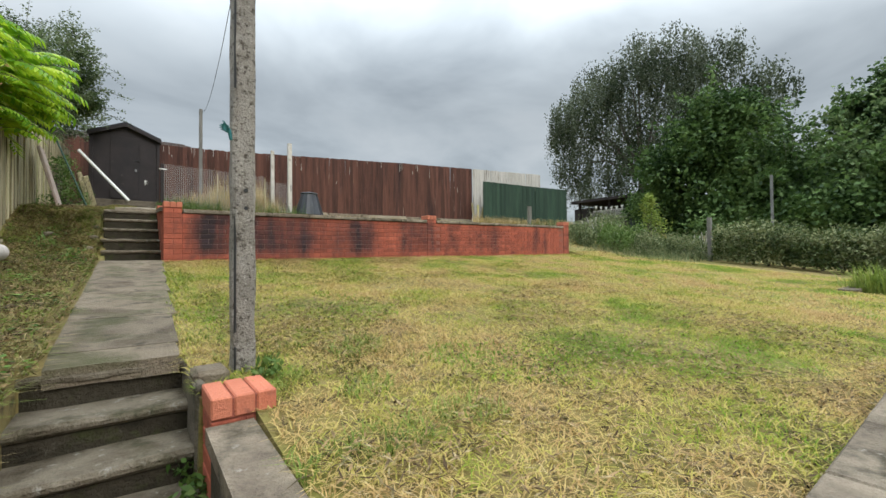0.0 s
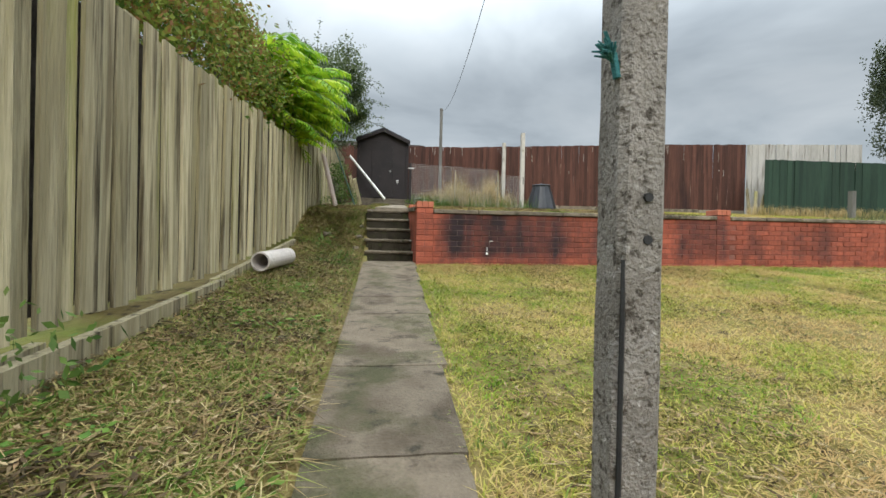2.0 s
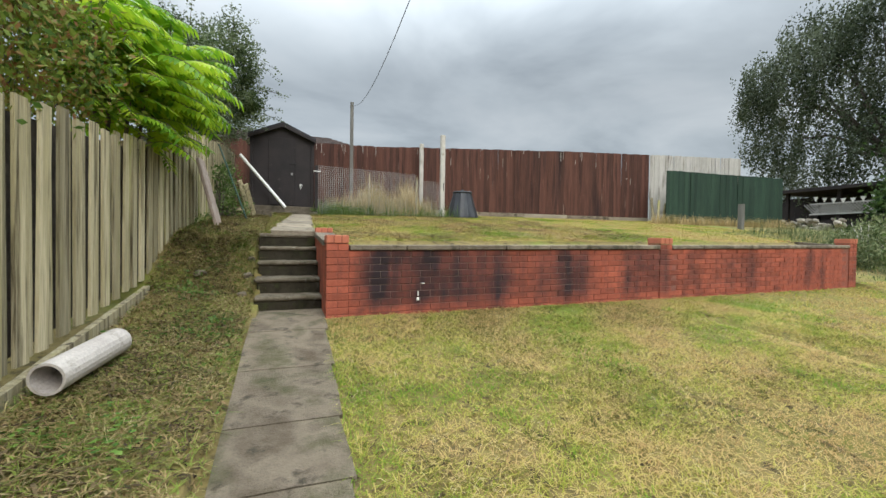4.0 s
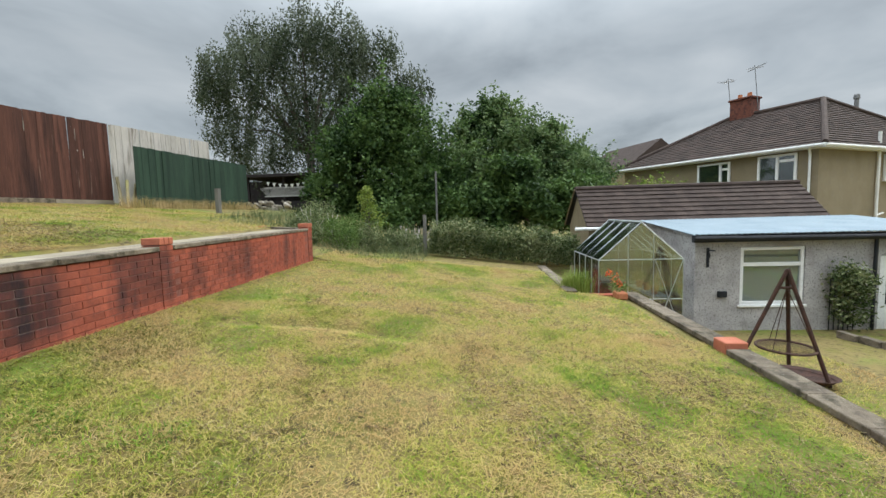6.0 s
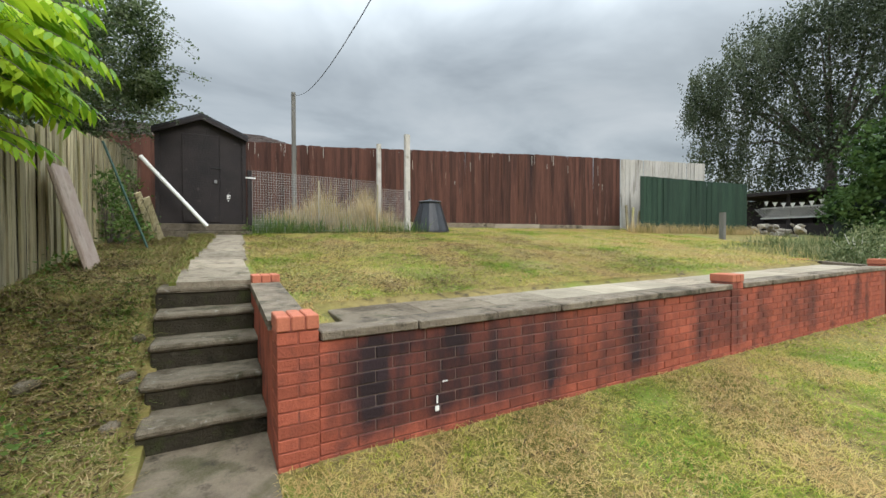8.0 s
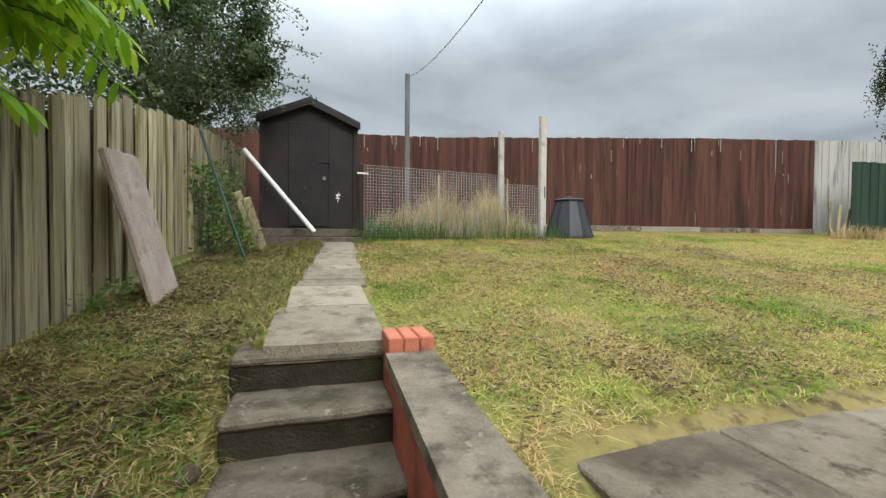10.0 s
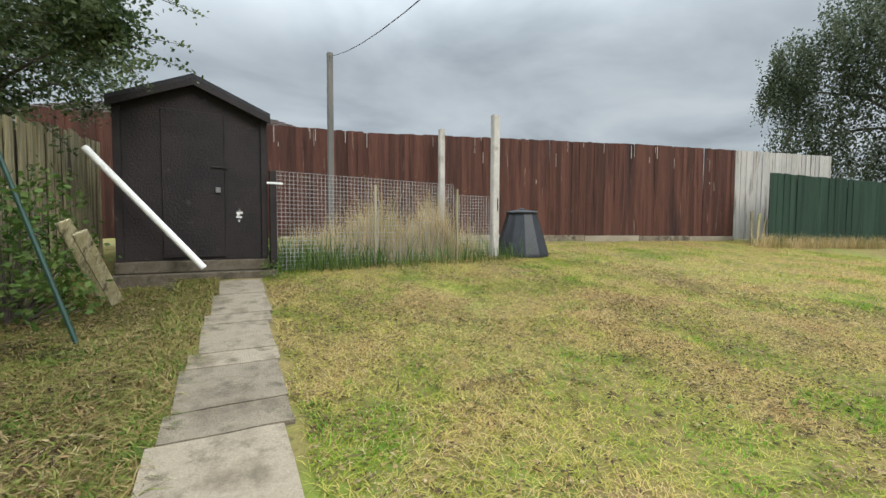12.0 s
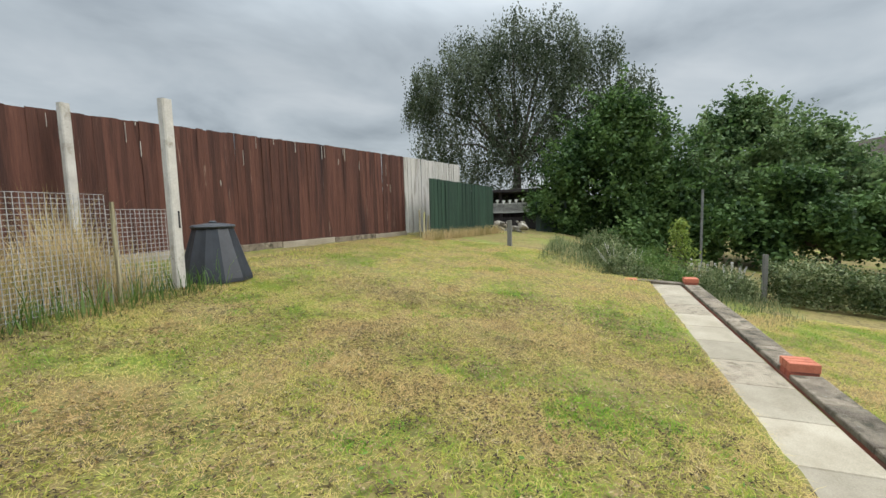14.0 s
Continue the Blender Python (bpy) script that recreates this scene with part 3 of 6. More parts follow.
def foliage(name, centres, size, length, material, parent=None, up=0.0, droop=0.0):
    v, f = cards(centres, size, length, up, droop)
    return raw(name, v.tolist(), f.tolist(), material, parent)


def clumps(points, radii, per, flat=1.0):
    """Leaf places thick near the skin of each clump."""
    out = []
    for p, r in zip(points, radii):
        d = rng.normal(size=(per, 3))
        d /= np.linalg.norm(d, axis=1)[:, None]
        d[:, 2] *= flat
        out.append(np.asarray(p) + d * r * np.where(rng.random(per) < 0.2, rng.uniform(1.0, 1.5, per), rng.uniform(0.35, 1.08, per) ** 0.6)[:, None])
    return np.concatenate(out)


def limbs(base, tips, r, parent, material, name="trunk"):
    bm = bmesh.new()
    base = Vector(base)
    fork = base + Vector((0, 0, max(t[2] for t in tips) - base.z)) * 0.35
    rod(base, fork, r, r * 0.75, 10, bm)
    for t in tips:
        t = Vector(t)
        mid = fork.lerp(t, 0.5) + Vector((0, 0, 0.12 * (t - fork).length))
        rod(fork, mid, r * 0.38, r * 0.2, 7, bm)
        rod(mid, t, r * 0.2, r * 0.04, 6, bm)
    return part(name, bm, material, parent, smooth=True)


BIRCH = leafy("birch_leaf", [(0.03, 0.046, 0.022), (0.075, 0.098, 0.052), (0.15, 0.175, 0.115)], 0.5, 0.35, 0.5)
DARKLEAF = leafy("dark_leaf", [(0.025, 0.055, 0.016), (0.07, 0.13, 0.034), (0.14, 0.22, 0.065)], 0.55, 0.35, 0.6)
MIDLEAF = leafy("mid_leaf", [(0.04, 0.08, 0.028), (0.11, 0.175, 0.06), (0.20, 0.27, 0.11)], 0.55, 0.38, 0.6)
HEDGE = leafy("hedge_leaf", [(0.035, 0.06, 0.016), (0.11, 0.145, 0.05), (0.28, 0.30, 0.15)], 0.5, 0.25, 2.0)
LIME = leafy("lime_leaf", [(0.10, 0.24, 0.015), (0.23, 0.40, 0.022), (0.42, 0.55, 0.035)], 0.5, 0.5, 1.6)


HAWLEAF = leafy("hawthorn_leaf", [(0.03, 0.055, 0.018), (0.085, 0.125, 0.045), (0.19, 0.23, 0.12)], 0.45, 0.4, 1.5)


def tree(name, base, blobs, per, leaf, size, length, label, trunk_r=0.25, droop=0.0, up=0.0, sprays=0):
    """blobs: (x, y, z, radius) of the crown's boughs."""
    t = tagged(holder(name), label, "tree")
    limbs(base, [(b[0], b[1], b[2]) for b in blobs], trunk_r, t, BARK)
    pts, rad = [], []
    for x, y, z, r in blobs:
        for k in range(20):
            d = rng.normal(size=3); d /= np.linalg.norm(d)
            q = rng.uniform(0.2, 0.98)
            pts.append((x + d[0] * r * q, y + d[1] * r * q, z + d[2] * r * q)); rad.append(r * rng.uniform(0.28, 0.5))
    places = [clumps(pts, rad, per)]
    if sprays:
        # thin twigs that stand out of the crown, leaves strung along them
        bm = bmesh.new()
        for k in range(sprays):
            x, y, z, r = blobs[k % len(blobs)]
            d = rng.normal(size=3); d[2] = 0.6 * d[2] + (0.15 if size < 0.05 else 0.5); d /= np.linalg.norm(d)
            a = np.array((x, y, z)) + d * r * 0.6
            b = a + d * r * rng.uniform(0.6, 1.5) + np.array((0, 0, -0.08))
            rod(a, b, 0.006, 0.002, 4, bm)
            u = rng.uniform(0.1, 1.0, 42)[:, None]
            places.append(a + (b - a) * u + rng.normal(0, size if size < 0.05 else 0.9 * size, (42, 3)))
        part("twigs", bm, BARK, t)["kind"] = "stuff"
    foliage("crown", np.concatenate(places), size, length, leaf, t, up, droop)
    return t


def weeping(name, base, blobs, strands, label):
    """A tall birch whose twigs hang in strings of small leaves."""
    t = tagged(holder(name), label, "tree")
    limbs(base, [(b[0], b[1], b[2]) for b in blobs], 0.3, t, BARK)
    out, tw_v, tw_f = [], [], []
    for x, y, z, r in blobs:
        for k in range(strands):
            d = rng.normal(size=3); d /= np.linalg.norm(d); d[2] = abs(d[2]) * rng.choice([1, 1, -0.6])
            s = np.array((x, y, z)) + d * r * rng.uniform(0.5, 1.05)
            ln = rng.uniform(0.5, 1.9) * r * 0.65
            m = int(ln * 19)
            u = np.linspace(0, 1, m)[:, None]
            lean = np.array((rng.normal(0, 0.12), rng.normal(0, 0.12), 0))
            out.append(s + u * np.array((0, 0, -ln)) + lean * u * ln + rng.normal(0, 0.09, (m, 3)))
    foliage("crown", np.concatenate(out), 0.085, 0.16, BIRCH, t, -0.5, 0.4)
    return t


weeping("birch_tree", (25, 6.0, 1.0), [(24, 8.2, 10.4, 2.0), (25, 10.6, 8.9, 2.1), (24.5, 6.3, 11.0, 1.9), (25, 3.8, 10.4, 1.9), (24.5, 2.6, 8.6, 1.9), (25, 7.5, 8.2, 2.4), (25, 10.8, 6.6, 1.8), (25.5, 5.0, 8.0, 2.4), (25, 9.3, 5.0, 1.9), (25, 6.5, 5.6, 2.1), (26, 1.2, 7.9, 1.5), (25, 3.5, 6.2, 2.0), (25.5, 12.1, 9.2, 1.2), (25, 4.0, 12.0, 1.7), (25, 6.2, 12.4, 1.6), (25, 9.0, 11.6, 1.7), (25, 11.6, 10.4, 1.4), (25, 1.6, 10.6, 1.6), (25.5, -0.3, 8.8, 1.3)], 150, "tall weeping birch with fine hanging grey-green leaves")
tree("hawthorn_tree", (22, 1.2, 0.0), [(22, 1.2, 5.3, 1.9), (22.5, -0.6, 4.7, 1.8), (21.5, 2.6, 3.8, 1.7), (21.5, 0.0, 2.6, 2.0), (21.5, -2.0, 3.0, 1.9), (21.6, 2.2, 1.7, 1.5), (22, 0.4, 6.3, 1.5), (21.4, 3.4, 2.4, 1.2)], 300, DARKLEAF, 0.14, 0.2, "dense dark green broadleaf tree behind the hedge", 0.2, sprays=160)
tree("sycamore_tree", (24, -5.0, 0.0), [(24, -4.0, 5.6, 1.0), (24, -5.5, 6.0, 0.8), (24.2, -7.8, 5.0, 1.0), (24, -3.6, 4.4, 1.7), (24, -6.4, 4.4, 1.8), (23.5, -4.6, 2.6, 2.1), (24, -7.4, 3.0, 1.9), (24, -5.0, 6.6, 0.9), (24.5, -8.8, 3.9, 1.5), (23.5, -2.6, 3.0, 1.8), (23.5, -6.5, 2.0, 1.9), (24, -9.8, 2.6, 1.6)], 260, MIDLEAF, 0.13, 0.2, "mid green broadleaf tree with feathery top", 0.2, sprays=260)
tree("laurel_tree", (21, -7.5, -1.0), [(20.5, -4.6, 1.2, 1.5), (20.5, -6.6, 1.4, 1.6), (20.5, -8.6, 1.4, 1.4), (21.5, -10, 1.6, 1.2), (20.5, -2.6, 1.2, 1.5), (20.5, -0.4, 1.2, 1.5), (20.8, -5.5, 2.6, 1.3)], 300, DARKLEAF, 0.14, 0.2, "dark green overgrown laurel above the hedge", 0.15)
tree("ash_tree", (30, -11.5, -1.0), [(30, -11.8, 4.0, 1.2), (30, -10.8, 4.7, 1.0), (30, -12.8, 3.2, 1.0)], 160, MIDLEAF, 0.10, 0.2, "slim pale green ash tree in the distance", 0.12, sprays=60)


def hedge(name, x0, x1, y0, y1, z_low, z_high, per, leaf, label):
    h = tagged(holder(name), label, "hedge")
    k = int((y1 - y0) * per)
    y = rng.uniform(y0, y1, k)
    a = rng.uniform(0, np.pi, k)
    q = rng.uniform(0.75, 1.06, k)
    hi = np.interp(y, [y0, y1], z_high) + 0.09 * np.sin(y * 3.1) + 0.06 * np.sin(y * 7.3)
    lo = np.interp(y, [y0, y1], z_low)
    x = (x0 + x1) / 2 + (x1 - x0) / 2 * np.sign(np.cos(a)) * np.abs(np.cos(a)) ** 0.4 * q
    z = lo + (hi - lo) * np.clip(np.abs(np.sin(a)) ** 0.5 * q * rng.uniform(0.0, 1.0, k) ** 0.6, 0, 1.1)
    foliage("leaves", np.stack([x, y, z], 1), 0.045, 0.075, leaf, h)
    bm = bmesh.new()
    for i in range(int((y1 - y0) / 0.35)):
        yy = y0 + 0.2 + i * 0.35
        b = Vector(((x0 + x1) / 2, yy, float(np.interp(yy, [y0, y1], z_low)) - 0.1))
        for j in range(4):
            rod(b, b + Vector((random.uniform(-0.35, 0.35), random.uniform(-0.3, 0.3), random.uniform(0.6, 0.95))), 0.014, 0.004, 5, bm)
    part("stem", bm, BARK, h)
    return h


hedge("hedge", 12.2, 13.5, -6.9, -2.45, (-0.55, -0.12), (0.45, 1.02), 6500, HEDGE, "clipped mixed garden hedge with pale new shoots")
tree("hawthorn_bush", (FX - 0.9, 7.0, 1.2), [(-2.3, 6.2, 3.7, 0.75), (-2.4, 7.6, 4.2, 0.85), (-1.7, 7.9, 3.9, 0.6), (-2.9, 5.0, 3.6, 0.8), (-2.1, 6.9, 4.7, 0.6), (-3.0, 6.5, 4.9, 0.8), (-2.6, 4.0, 3.2, 0.7), (-2.3, 5.4, 3.2, 0.6), (-2.2, 6.8, 3.4, 0.6), (-1.35, 6.2, 4.35, 0.5), (-1.5, 5.8, 5.0, 0.6), (-1.25, 6.0, 3.75, 0.4), (-1.9, 5.2, 4.5, 0.7), (-2.1, 4.4, 4.2, 0.7)], 150, HAWLEAF, 0.035, 0.055, "dark small-leaved hawthorn hanging over the fence", 0.09, sprays=150)


# ---- posts, poles and the wire ----
METAL = surface("galvanised_steel", [(0.16, 0.16, 0.16), (0.26, 0.26, 0.26)], 8, 0.5, 0.1, 60, metal=0.6)
WOODPOLE = surface("grey_wood_pole", [(0.12, 0.115, 0.105), (0.20, 0.19, 0.17)], 5, 0.9, 0.4, 50, stretch=(1, 1, 0.15))
PALE = surface("pale_concrete_post", [(0.42, 0.39, 0.35), (0.55, 0.52, 0.47)], 4, 0.9, 0.3, 70, dirt=((0.28, 0.25, 0.2), 5, 0.55, 0.7))
DARK = surface("dark_rubbery", [(0.015, 0.015, 0.016), (0.03, 0.03, 0.03)], 5, 0.6, 0.2, 60)
WHITE = surface("white_paint", [(0.72, 0.72, 0.70), (0.80, 0.80, 0.78)], 4, 0.45, 0.1, 60, dirt=((0.5, 0.48, 0.43), 5, 0.6, 0.75))
BLACKPLASTIC = surface("black_plastic", [(0.016, 0.018, 0.022), (0.03, 0.033, 0.04)], 4, 0.45, 0.1, 80, spec=0.4)


def square_post(name, x, y, z0, z1, w, d, material, label, rough=0.004):
    p = tagged(holder(name), label, "post")
    bm = bmesh.new()
    n = max(4, int((z1 - z0) / 0.12))
    rings = []
    for i in range(n + 1):
        z = z0 + (z1 - z0) * i / n
        c = 0.14 * min(w, d)
        ring = []
        for dx, dy in ((-w / 2 + c, -d / 2), (w / 2 - c, -d / 2), (w / 2, -d / 2 + c), (w / 2, d / 2 - c), (w / 2 - c, d / 2), (-w / 2 + c, d / 2), (-w / 2, d / 2 - c), (-w / 2, -d / 2 + c)):
            k = rough * noise.noise((x + dx * 20, y + dy * 20, z * 6))
            ring.append(bm.verts.new((x + dx + k, y + dy + k, z)))
        rings.append(ring)
    for a, b in zip(rings, rings[1:]):
        for i in range(8):
            bm.faces.new((a[i], a[(i + 1) % 8], b[(i + 1) % 8], b[i]))
    bm.faces.new(rings[0][::-1]); bm.faces.new(rings[-1])
    part("shaft", bm, material, p)
    return p


pole = square_post("concrete_pole", 0.078, -4.815, -0.9, 3.6, 0.106, 0.11, POLE, "old pitted concrete washing line pole beside the steps", 0.012)
for z in (0.35, 0.262):
    part("bolt_hole", rod((0.082, -4.878, z), (0.082, -4.85, z), 0.010, 0.010, 8), DARK, pole)
# exposed reinforcement in a split along one corner
for z0, z1 in ((-0.35, 0.22), (-0.62, -0.42), (0.86, 1.5)):
    part("rebar", rod((0.034, -4.868, z0), (0.034, -4.868, z1), 0.006, 0.005, 6), DARK, pole)
TEAL = surface("teal_rope", [(0.03, 0.13, 0.14), (0.06, 0.22, 0.22)], 20, 0.9, 0.5, 200)
rope = bmesh.new()
for i in range(40):
    a = Vector((0.010, -4.85, 0.63))
    b = a + Vector((random.uniform(-0.045, -0.005), random.uniform(-0.025, 0.02), random.uniform(0.01, 0.055)))
    rod(a + Vector((0, 0, random.uniform(0, 0.03))), b, 0.004, 0.002, 4, rope)
rod((0.020, -4.85, 0.60), (0.010, -4.85, 0.65), 0.009, 0.009, 6, rope)
part("rope_tuft", rope, TEAL, pole, "frayed teal rope tuft")

p = square_post("tall_concrete_post", 3.856, 6.96, 1.35, 3.88, 0.13, 0.11, PALE, "tall pale concrete fence post by the wire mesh")
part("slot", box(3.868, 3.888, 6.898, 6.906, 2.28, 2.50), DARK, p)
square_post("concrete_post", 3.777, 8.75, 1.5, 4.01, 0.12, 0.10, PALE, "pale concrete post in front of the brown fence")
square_post("timber_pole", 1.453, 8.446, 1.5, 4.97, 0.095, 0.095, WOODPOLE, "tall grey timber washing line pole beside the fence")
square_post("hedge_post", 12.64, -2.27, -0.3, 1.08, 0.12, 0.10, WOODPOLE, "short weathered post at the end of the hedge")
square_post("steel_post", 18.58, -2.154, -0.3, 2.97, 0.08, 0.08, METAL, "slim grey steel post behind the hedge")
square_post("stub_post", 12.58, 4.26, 1.1, 2.08, 0.15, 0.13, WOODPOLE, "short old wooden post on the lawn edge")
wire = bmesh.new()
A, B = Vector((1.45, 8.45, 4.92)), Vector((-0.4, -12.0, 4.0))
last = A
for i in range(1, 25):
    u = i / 24
    q = A.lerp(B, u) - Vector((0, 0, 6.4 * u * (1 - u)))
    rod(last, q, 0.0042, 0.0042, 5, wire)
    last = q
tagged(link("wire", wire, DARK), "thin dark overhead wire from the pole", "cable")

# ---- shed ----
shed = tagged(holder("shed"), "dark brown painted timber shed with felt apex roof", "shed")
SX0, SX1, SY0, SY1, SZ = -1.18, 0.22, 6.55, 8.7, 1.62
ridge_x, ridge_z, eave_z = (SX0 + SX1) / 2, 3.60, 3.30
gable = [(SX0, SZ), (SX1, SZ), (SX1, eave_z), (ridge_x, ridge_z), (SX0, eave_z)]


def front_sheet(outline, y0, y1):
    """An outline in (x, z), drawn out along y."""
    bm = bmesh.new()
    a = [bm.verts.new((x, y0, z)) for x, z in outline]
    b = [bm.verts.new((x, y1, z)) for x, z in outline]
    bm.faces.new(a); bm.faces.new(b[::-1])
    for i in range(len(a)):
        bm.faces.new((a[i], b[i], b[(i + 1) % len(a)], a[(i + 1) % len(a)]))
    bmesh.ops.recalc_face_normals(bm, faces=bm.faces)
    return bm


part("body", front_sheet(gable, SY0, SY1), SHED, shed)
for s, x in ((-1, SX0), (1, SX1)):
    dx, dz = x - ridge_x, eave_z - ridge_z
    e = 1.10
    part("roof_panel", front_sheet([(ridge_x, ridge_z + 0.003), (ridge_x + dx * e, ridge_z + dz * e + 0.003), (ridge_x + dx * e, ridge_z + dz * e + 0.045), (ridge_x, ridge_z + 0.05)], SY0 - 0.12, SY1 + 0.1), ROOFFELT, shed, "black felt roof")
    part("bargeboard", front_sheet([(ridge_x, ridge_z - 0.07), (ridge_x + dx * e, ridge_z + dz * e - 0.07), (ridge_x + dx * e, ridge_z + dz * e), (ridge_x, ridge_z)], SY0 - 0.125, SY0 - 0.10), SHED, shed)
    part("corner_trim", box(x - 0.035, x + 0.035, SY0 - 0.03, SY0 + 0.03, SZ, eave_z - 0.06, 0.004), SHED, shed)
door = part("door", box(-0.80, -0.20, SY0 - 0.022, SY0 - 0.002, SZ + 0.03, 3.27, 0.004), SHED, shed)
part("latch", box(-0.33, -0.16, SY0 - 0.04, SY0 - 0.023, 2.66, 2.675, 0.003), DARK, door, "bent iron latch")
part("hasp", box(-0.29, -0.24, SY0 - 0.045, SY0 - 0.023, 2.38, 2.44, 0.004), METAL, door, "steel hasp")
part("plank_edge", box(-0.195, -0.19, SY0 - 0.015, SY0 - 0.001, SZ + 0.03, 3.2), DARK, shed)
for i in range(7):
    part("paint_chip", box(-0.06 + random.uniform(-0.03, 0.03), -0.045 + random.uniform(-0.02, 0.03), SY0 - 0.006, SY0 - 0.001, 2.05 + i * 0.025, 2.06 + i * 0.025 + random.uniform(0, 0.02)), WHITE, shed)
part("base_board", box(SX0 - 0.05, SX1 + 0.05, SY0 - 0.05, SY1, SZ - 0.13, SZ - 0.005, 0.008), STEP, shed)
part("floor_bearer", box(SX0 - 0.1, SX1 + 0.12, SY0 - 0.16, SY1, SZ - 0.32, SZ - 0.135, 0.01), STEP, shed)
part("post", box(0.27, 0.35, 6.44, 6.52, 1.35, 2.66, 0.006), SHED, tagged(holder("mesh_fence_post"), "dark timber post beside the shed", "post"))

white_pole = tagged(holder("white_pole"), "white plastic pipe leaning against the shed and fence", "pipe")
part("pipe", rod((-1.40, 6.35, 2.76), (-0.41, 6.14, 1.56), 0.034, 0.034, 14), WHITE, white_pole, "white pipe")
GREENROD = surface("green_rod", [(0.012, 0.04, 0.03), (0.02, 0.06, 0.045)], 5, 0.5, 0.1, 60)
tagged(link("green_pole", rod((-1.70, 5.25, 2.74), (-1.12, 4.75, 1.17), 0.016, 0.016, 8), GREENROD), "thin dark green metal pole leaning on the fence", "pole")

# ---- slab and planks leaning on the fence ----
PINKSLAB = surface("pinkish_slab", [(0.34, 0.26, 0.22), (0.44, 0.36, 0.31)], 6, 0.95, 0.8, 60, dirt=((0.24, 0.20, 0.17), 8, 0.55, 0.7))
bm = box(-0.26, 0.26, -0.025, 0.025, 0, 1.10, 0.012)
bmesh.ops.subdivide_edges(bm, edges=bm.edges, cuts=3, use_grid_fill=True)
for v in bm.verts:
    v.co += 0.008 * Vector((noise.noise(v.co * 9), noise.noise(v.co * 9 + Vector((5, 0, 0))), noise.noise(v.co * 9 + Vector((0, 5, 0)))))
slab = tagged(link("leaning_slab", bm, PINKSLAB), "weathered pinkish concrete slab leaning on the fence", "slab")
up = (Vector((-1.66, 3.05, 2.05)) - Vector((-1.40, 3.12, 1.0))).normalized()
side = Vector((0, 1, 0)); side = (side - up * side.dot(up)).normalized()
slab.matrix_basis = Matrix.Translation((-1.40, 3.12, 0.98)) @ Matrix((side, side.cross(up) * -1, up)).transposed().to_4x4()
for i, x in enumerate((-1.15, -1.05)):
    tagged(link("leaning_plank", box(-0.05, 0.05, -0.012, 0.012, 0, 0.85 - 0.1 * i, 0.004, None, pose(x, 5.75 - 0.15 * i, 1.33, 24, -26, 25)), OLDWOOD), "old split timber plank leaning by the shed", "plank", "planks by the shed")

# ---- wire mesh with dry grass behind ----
mesh_fence = tagged(holder("wire_mesh_fence"), "galvanised square wire mesh fence panel", "wire fence")
bm = bmesh.new()


def wires(bm, x0, x1, y0, y1, z0, z1, step):
    n = int((x1 - x0) / step)
    for i in range(n + 1):
        u = i / n
        x, y = x0 + (x1 - x0) * u, y0 + (y1 - y0) * u
        box(x - 0.0022, x + 0.0022, y - 0.002, y + 0.002, z0, z1 - 0.012 * math.sin(u * 9), 0, bm)
    m = int((z1 - z0) / step)
    for j in range(m + 1):
        z = z0 + (z1 - z0) * j / m
        a, b = Vector((x0, y0, z)), Vector((x1, y1, z))
        rod(a, b, 0.0024, 0.0024, 4, bm)


WIRE = surface('zinc_wire', [(0.30, 0.30, 0.30), (0.42, 0.42, 0.41)], 5, 0.6, 0, 60)
wires(bm, 0.32, 3.05, 6.62, 6.95, 1.42, 2.68, 0.05)
part("mesh_panel", bm, WIRE, mesh_fence)
bm = bmesh.new()
wires(bm, 3.06, 3.80, 6.96, 6.97, 1.45, 2.52, 0.05)
part("mesh_panel", bm, WIRE, mesh_fence)
part("tie_bar", box(0.24, 0.42, 6.43, 6.445, 2.50, 2.525, 0.003), WHITE, mesh_fence)
for x in (1.7, 3.04):
    part("stake", box(x - 0.015, x + 0.015, 6.80, 6.83, 1.35, 2.6), OLDWOOD, mesh_fence)

STRAW = leafy("dry_grass", [(0.30, 0.26, 0.10), (0.48, 0.36, 0.17), (0.60, 0.46, 0.25)], 0.8, 0.3, 1.5)
WEED = leafy("weed_green", [(0.05, 0.10, 0.02), (0.10, 0.17, 0.035), (0.15, 0.21, 0.06)], 0.6, 0.3, 2.0)


def blades(name, roots, heights, lean, width, material, parent=None, rise=1.0):
    """Each blade a bent strip of two triangles and a tip."""
    n = len(roots)
    r = np.asarray(roots, float)
    h = np.asarray(heights)[:, None]
    th = rng.uniform(0, 2 * np.pi, n)
    d = np.stack([np.cos(th), np.sin(th), np.zeros(n)], 1)
    s = np.stack([-np.sin(th), np.cos(th), np.zeros(n)], 1) * (width * rng.uniform(0.6, 1.3, n))[:, None]
    k = (lean * rng.uniform(0.2, 1.6, n))[:, None]
    upv = np.array((0, 0, rise))
    m = r + h * (0.55 * upv + 0.35 * k * d)
    t = r + h * ((1 - 0.3 * k.clip(0, 2)) * upv + 1.0 * k * d)
    v = np.stack([r - s / 2, r + s / 2, m + s / 2.5, m - s / 2.5, t], 1).reshape(-1, 3)
    i = np.arange(n) * 5
    quads = np.stack([i, i + 1, i + 2, i + 3], 1).tolist()
    tris = np.stack([i + 3, i + 2, i + 4], 1).tolist()
    return raw(name, v.tolist(), quads + tris, material, parent)


def on_ground(x, y):
    return np.stack([x, y, np.array([ground_z(a, b) for a, b in zip(x, y)])], 1)


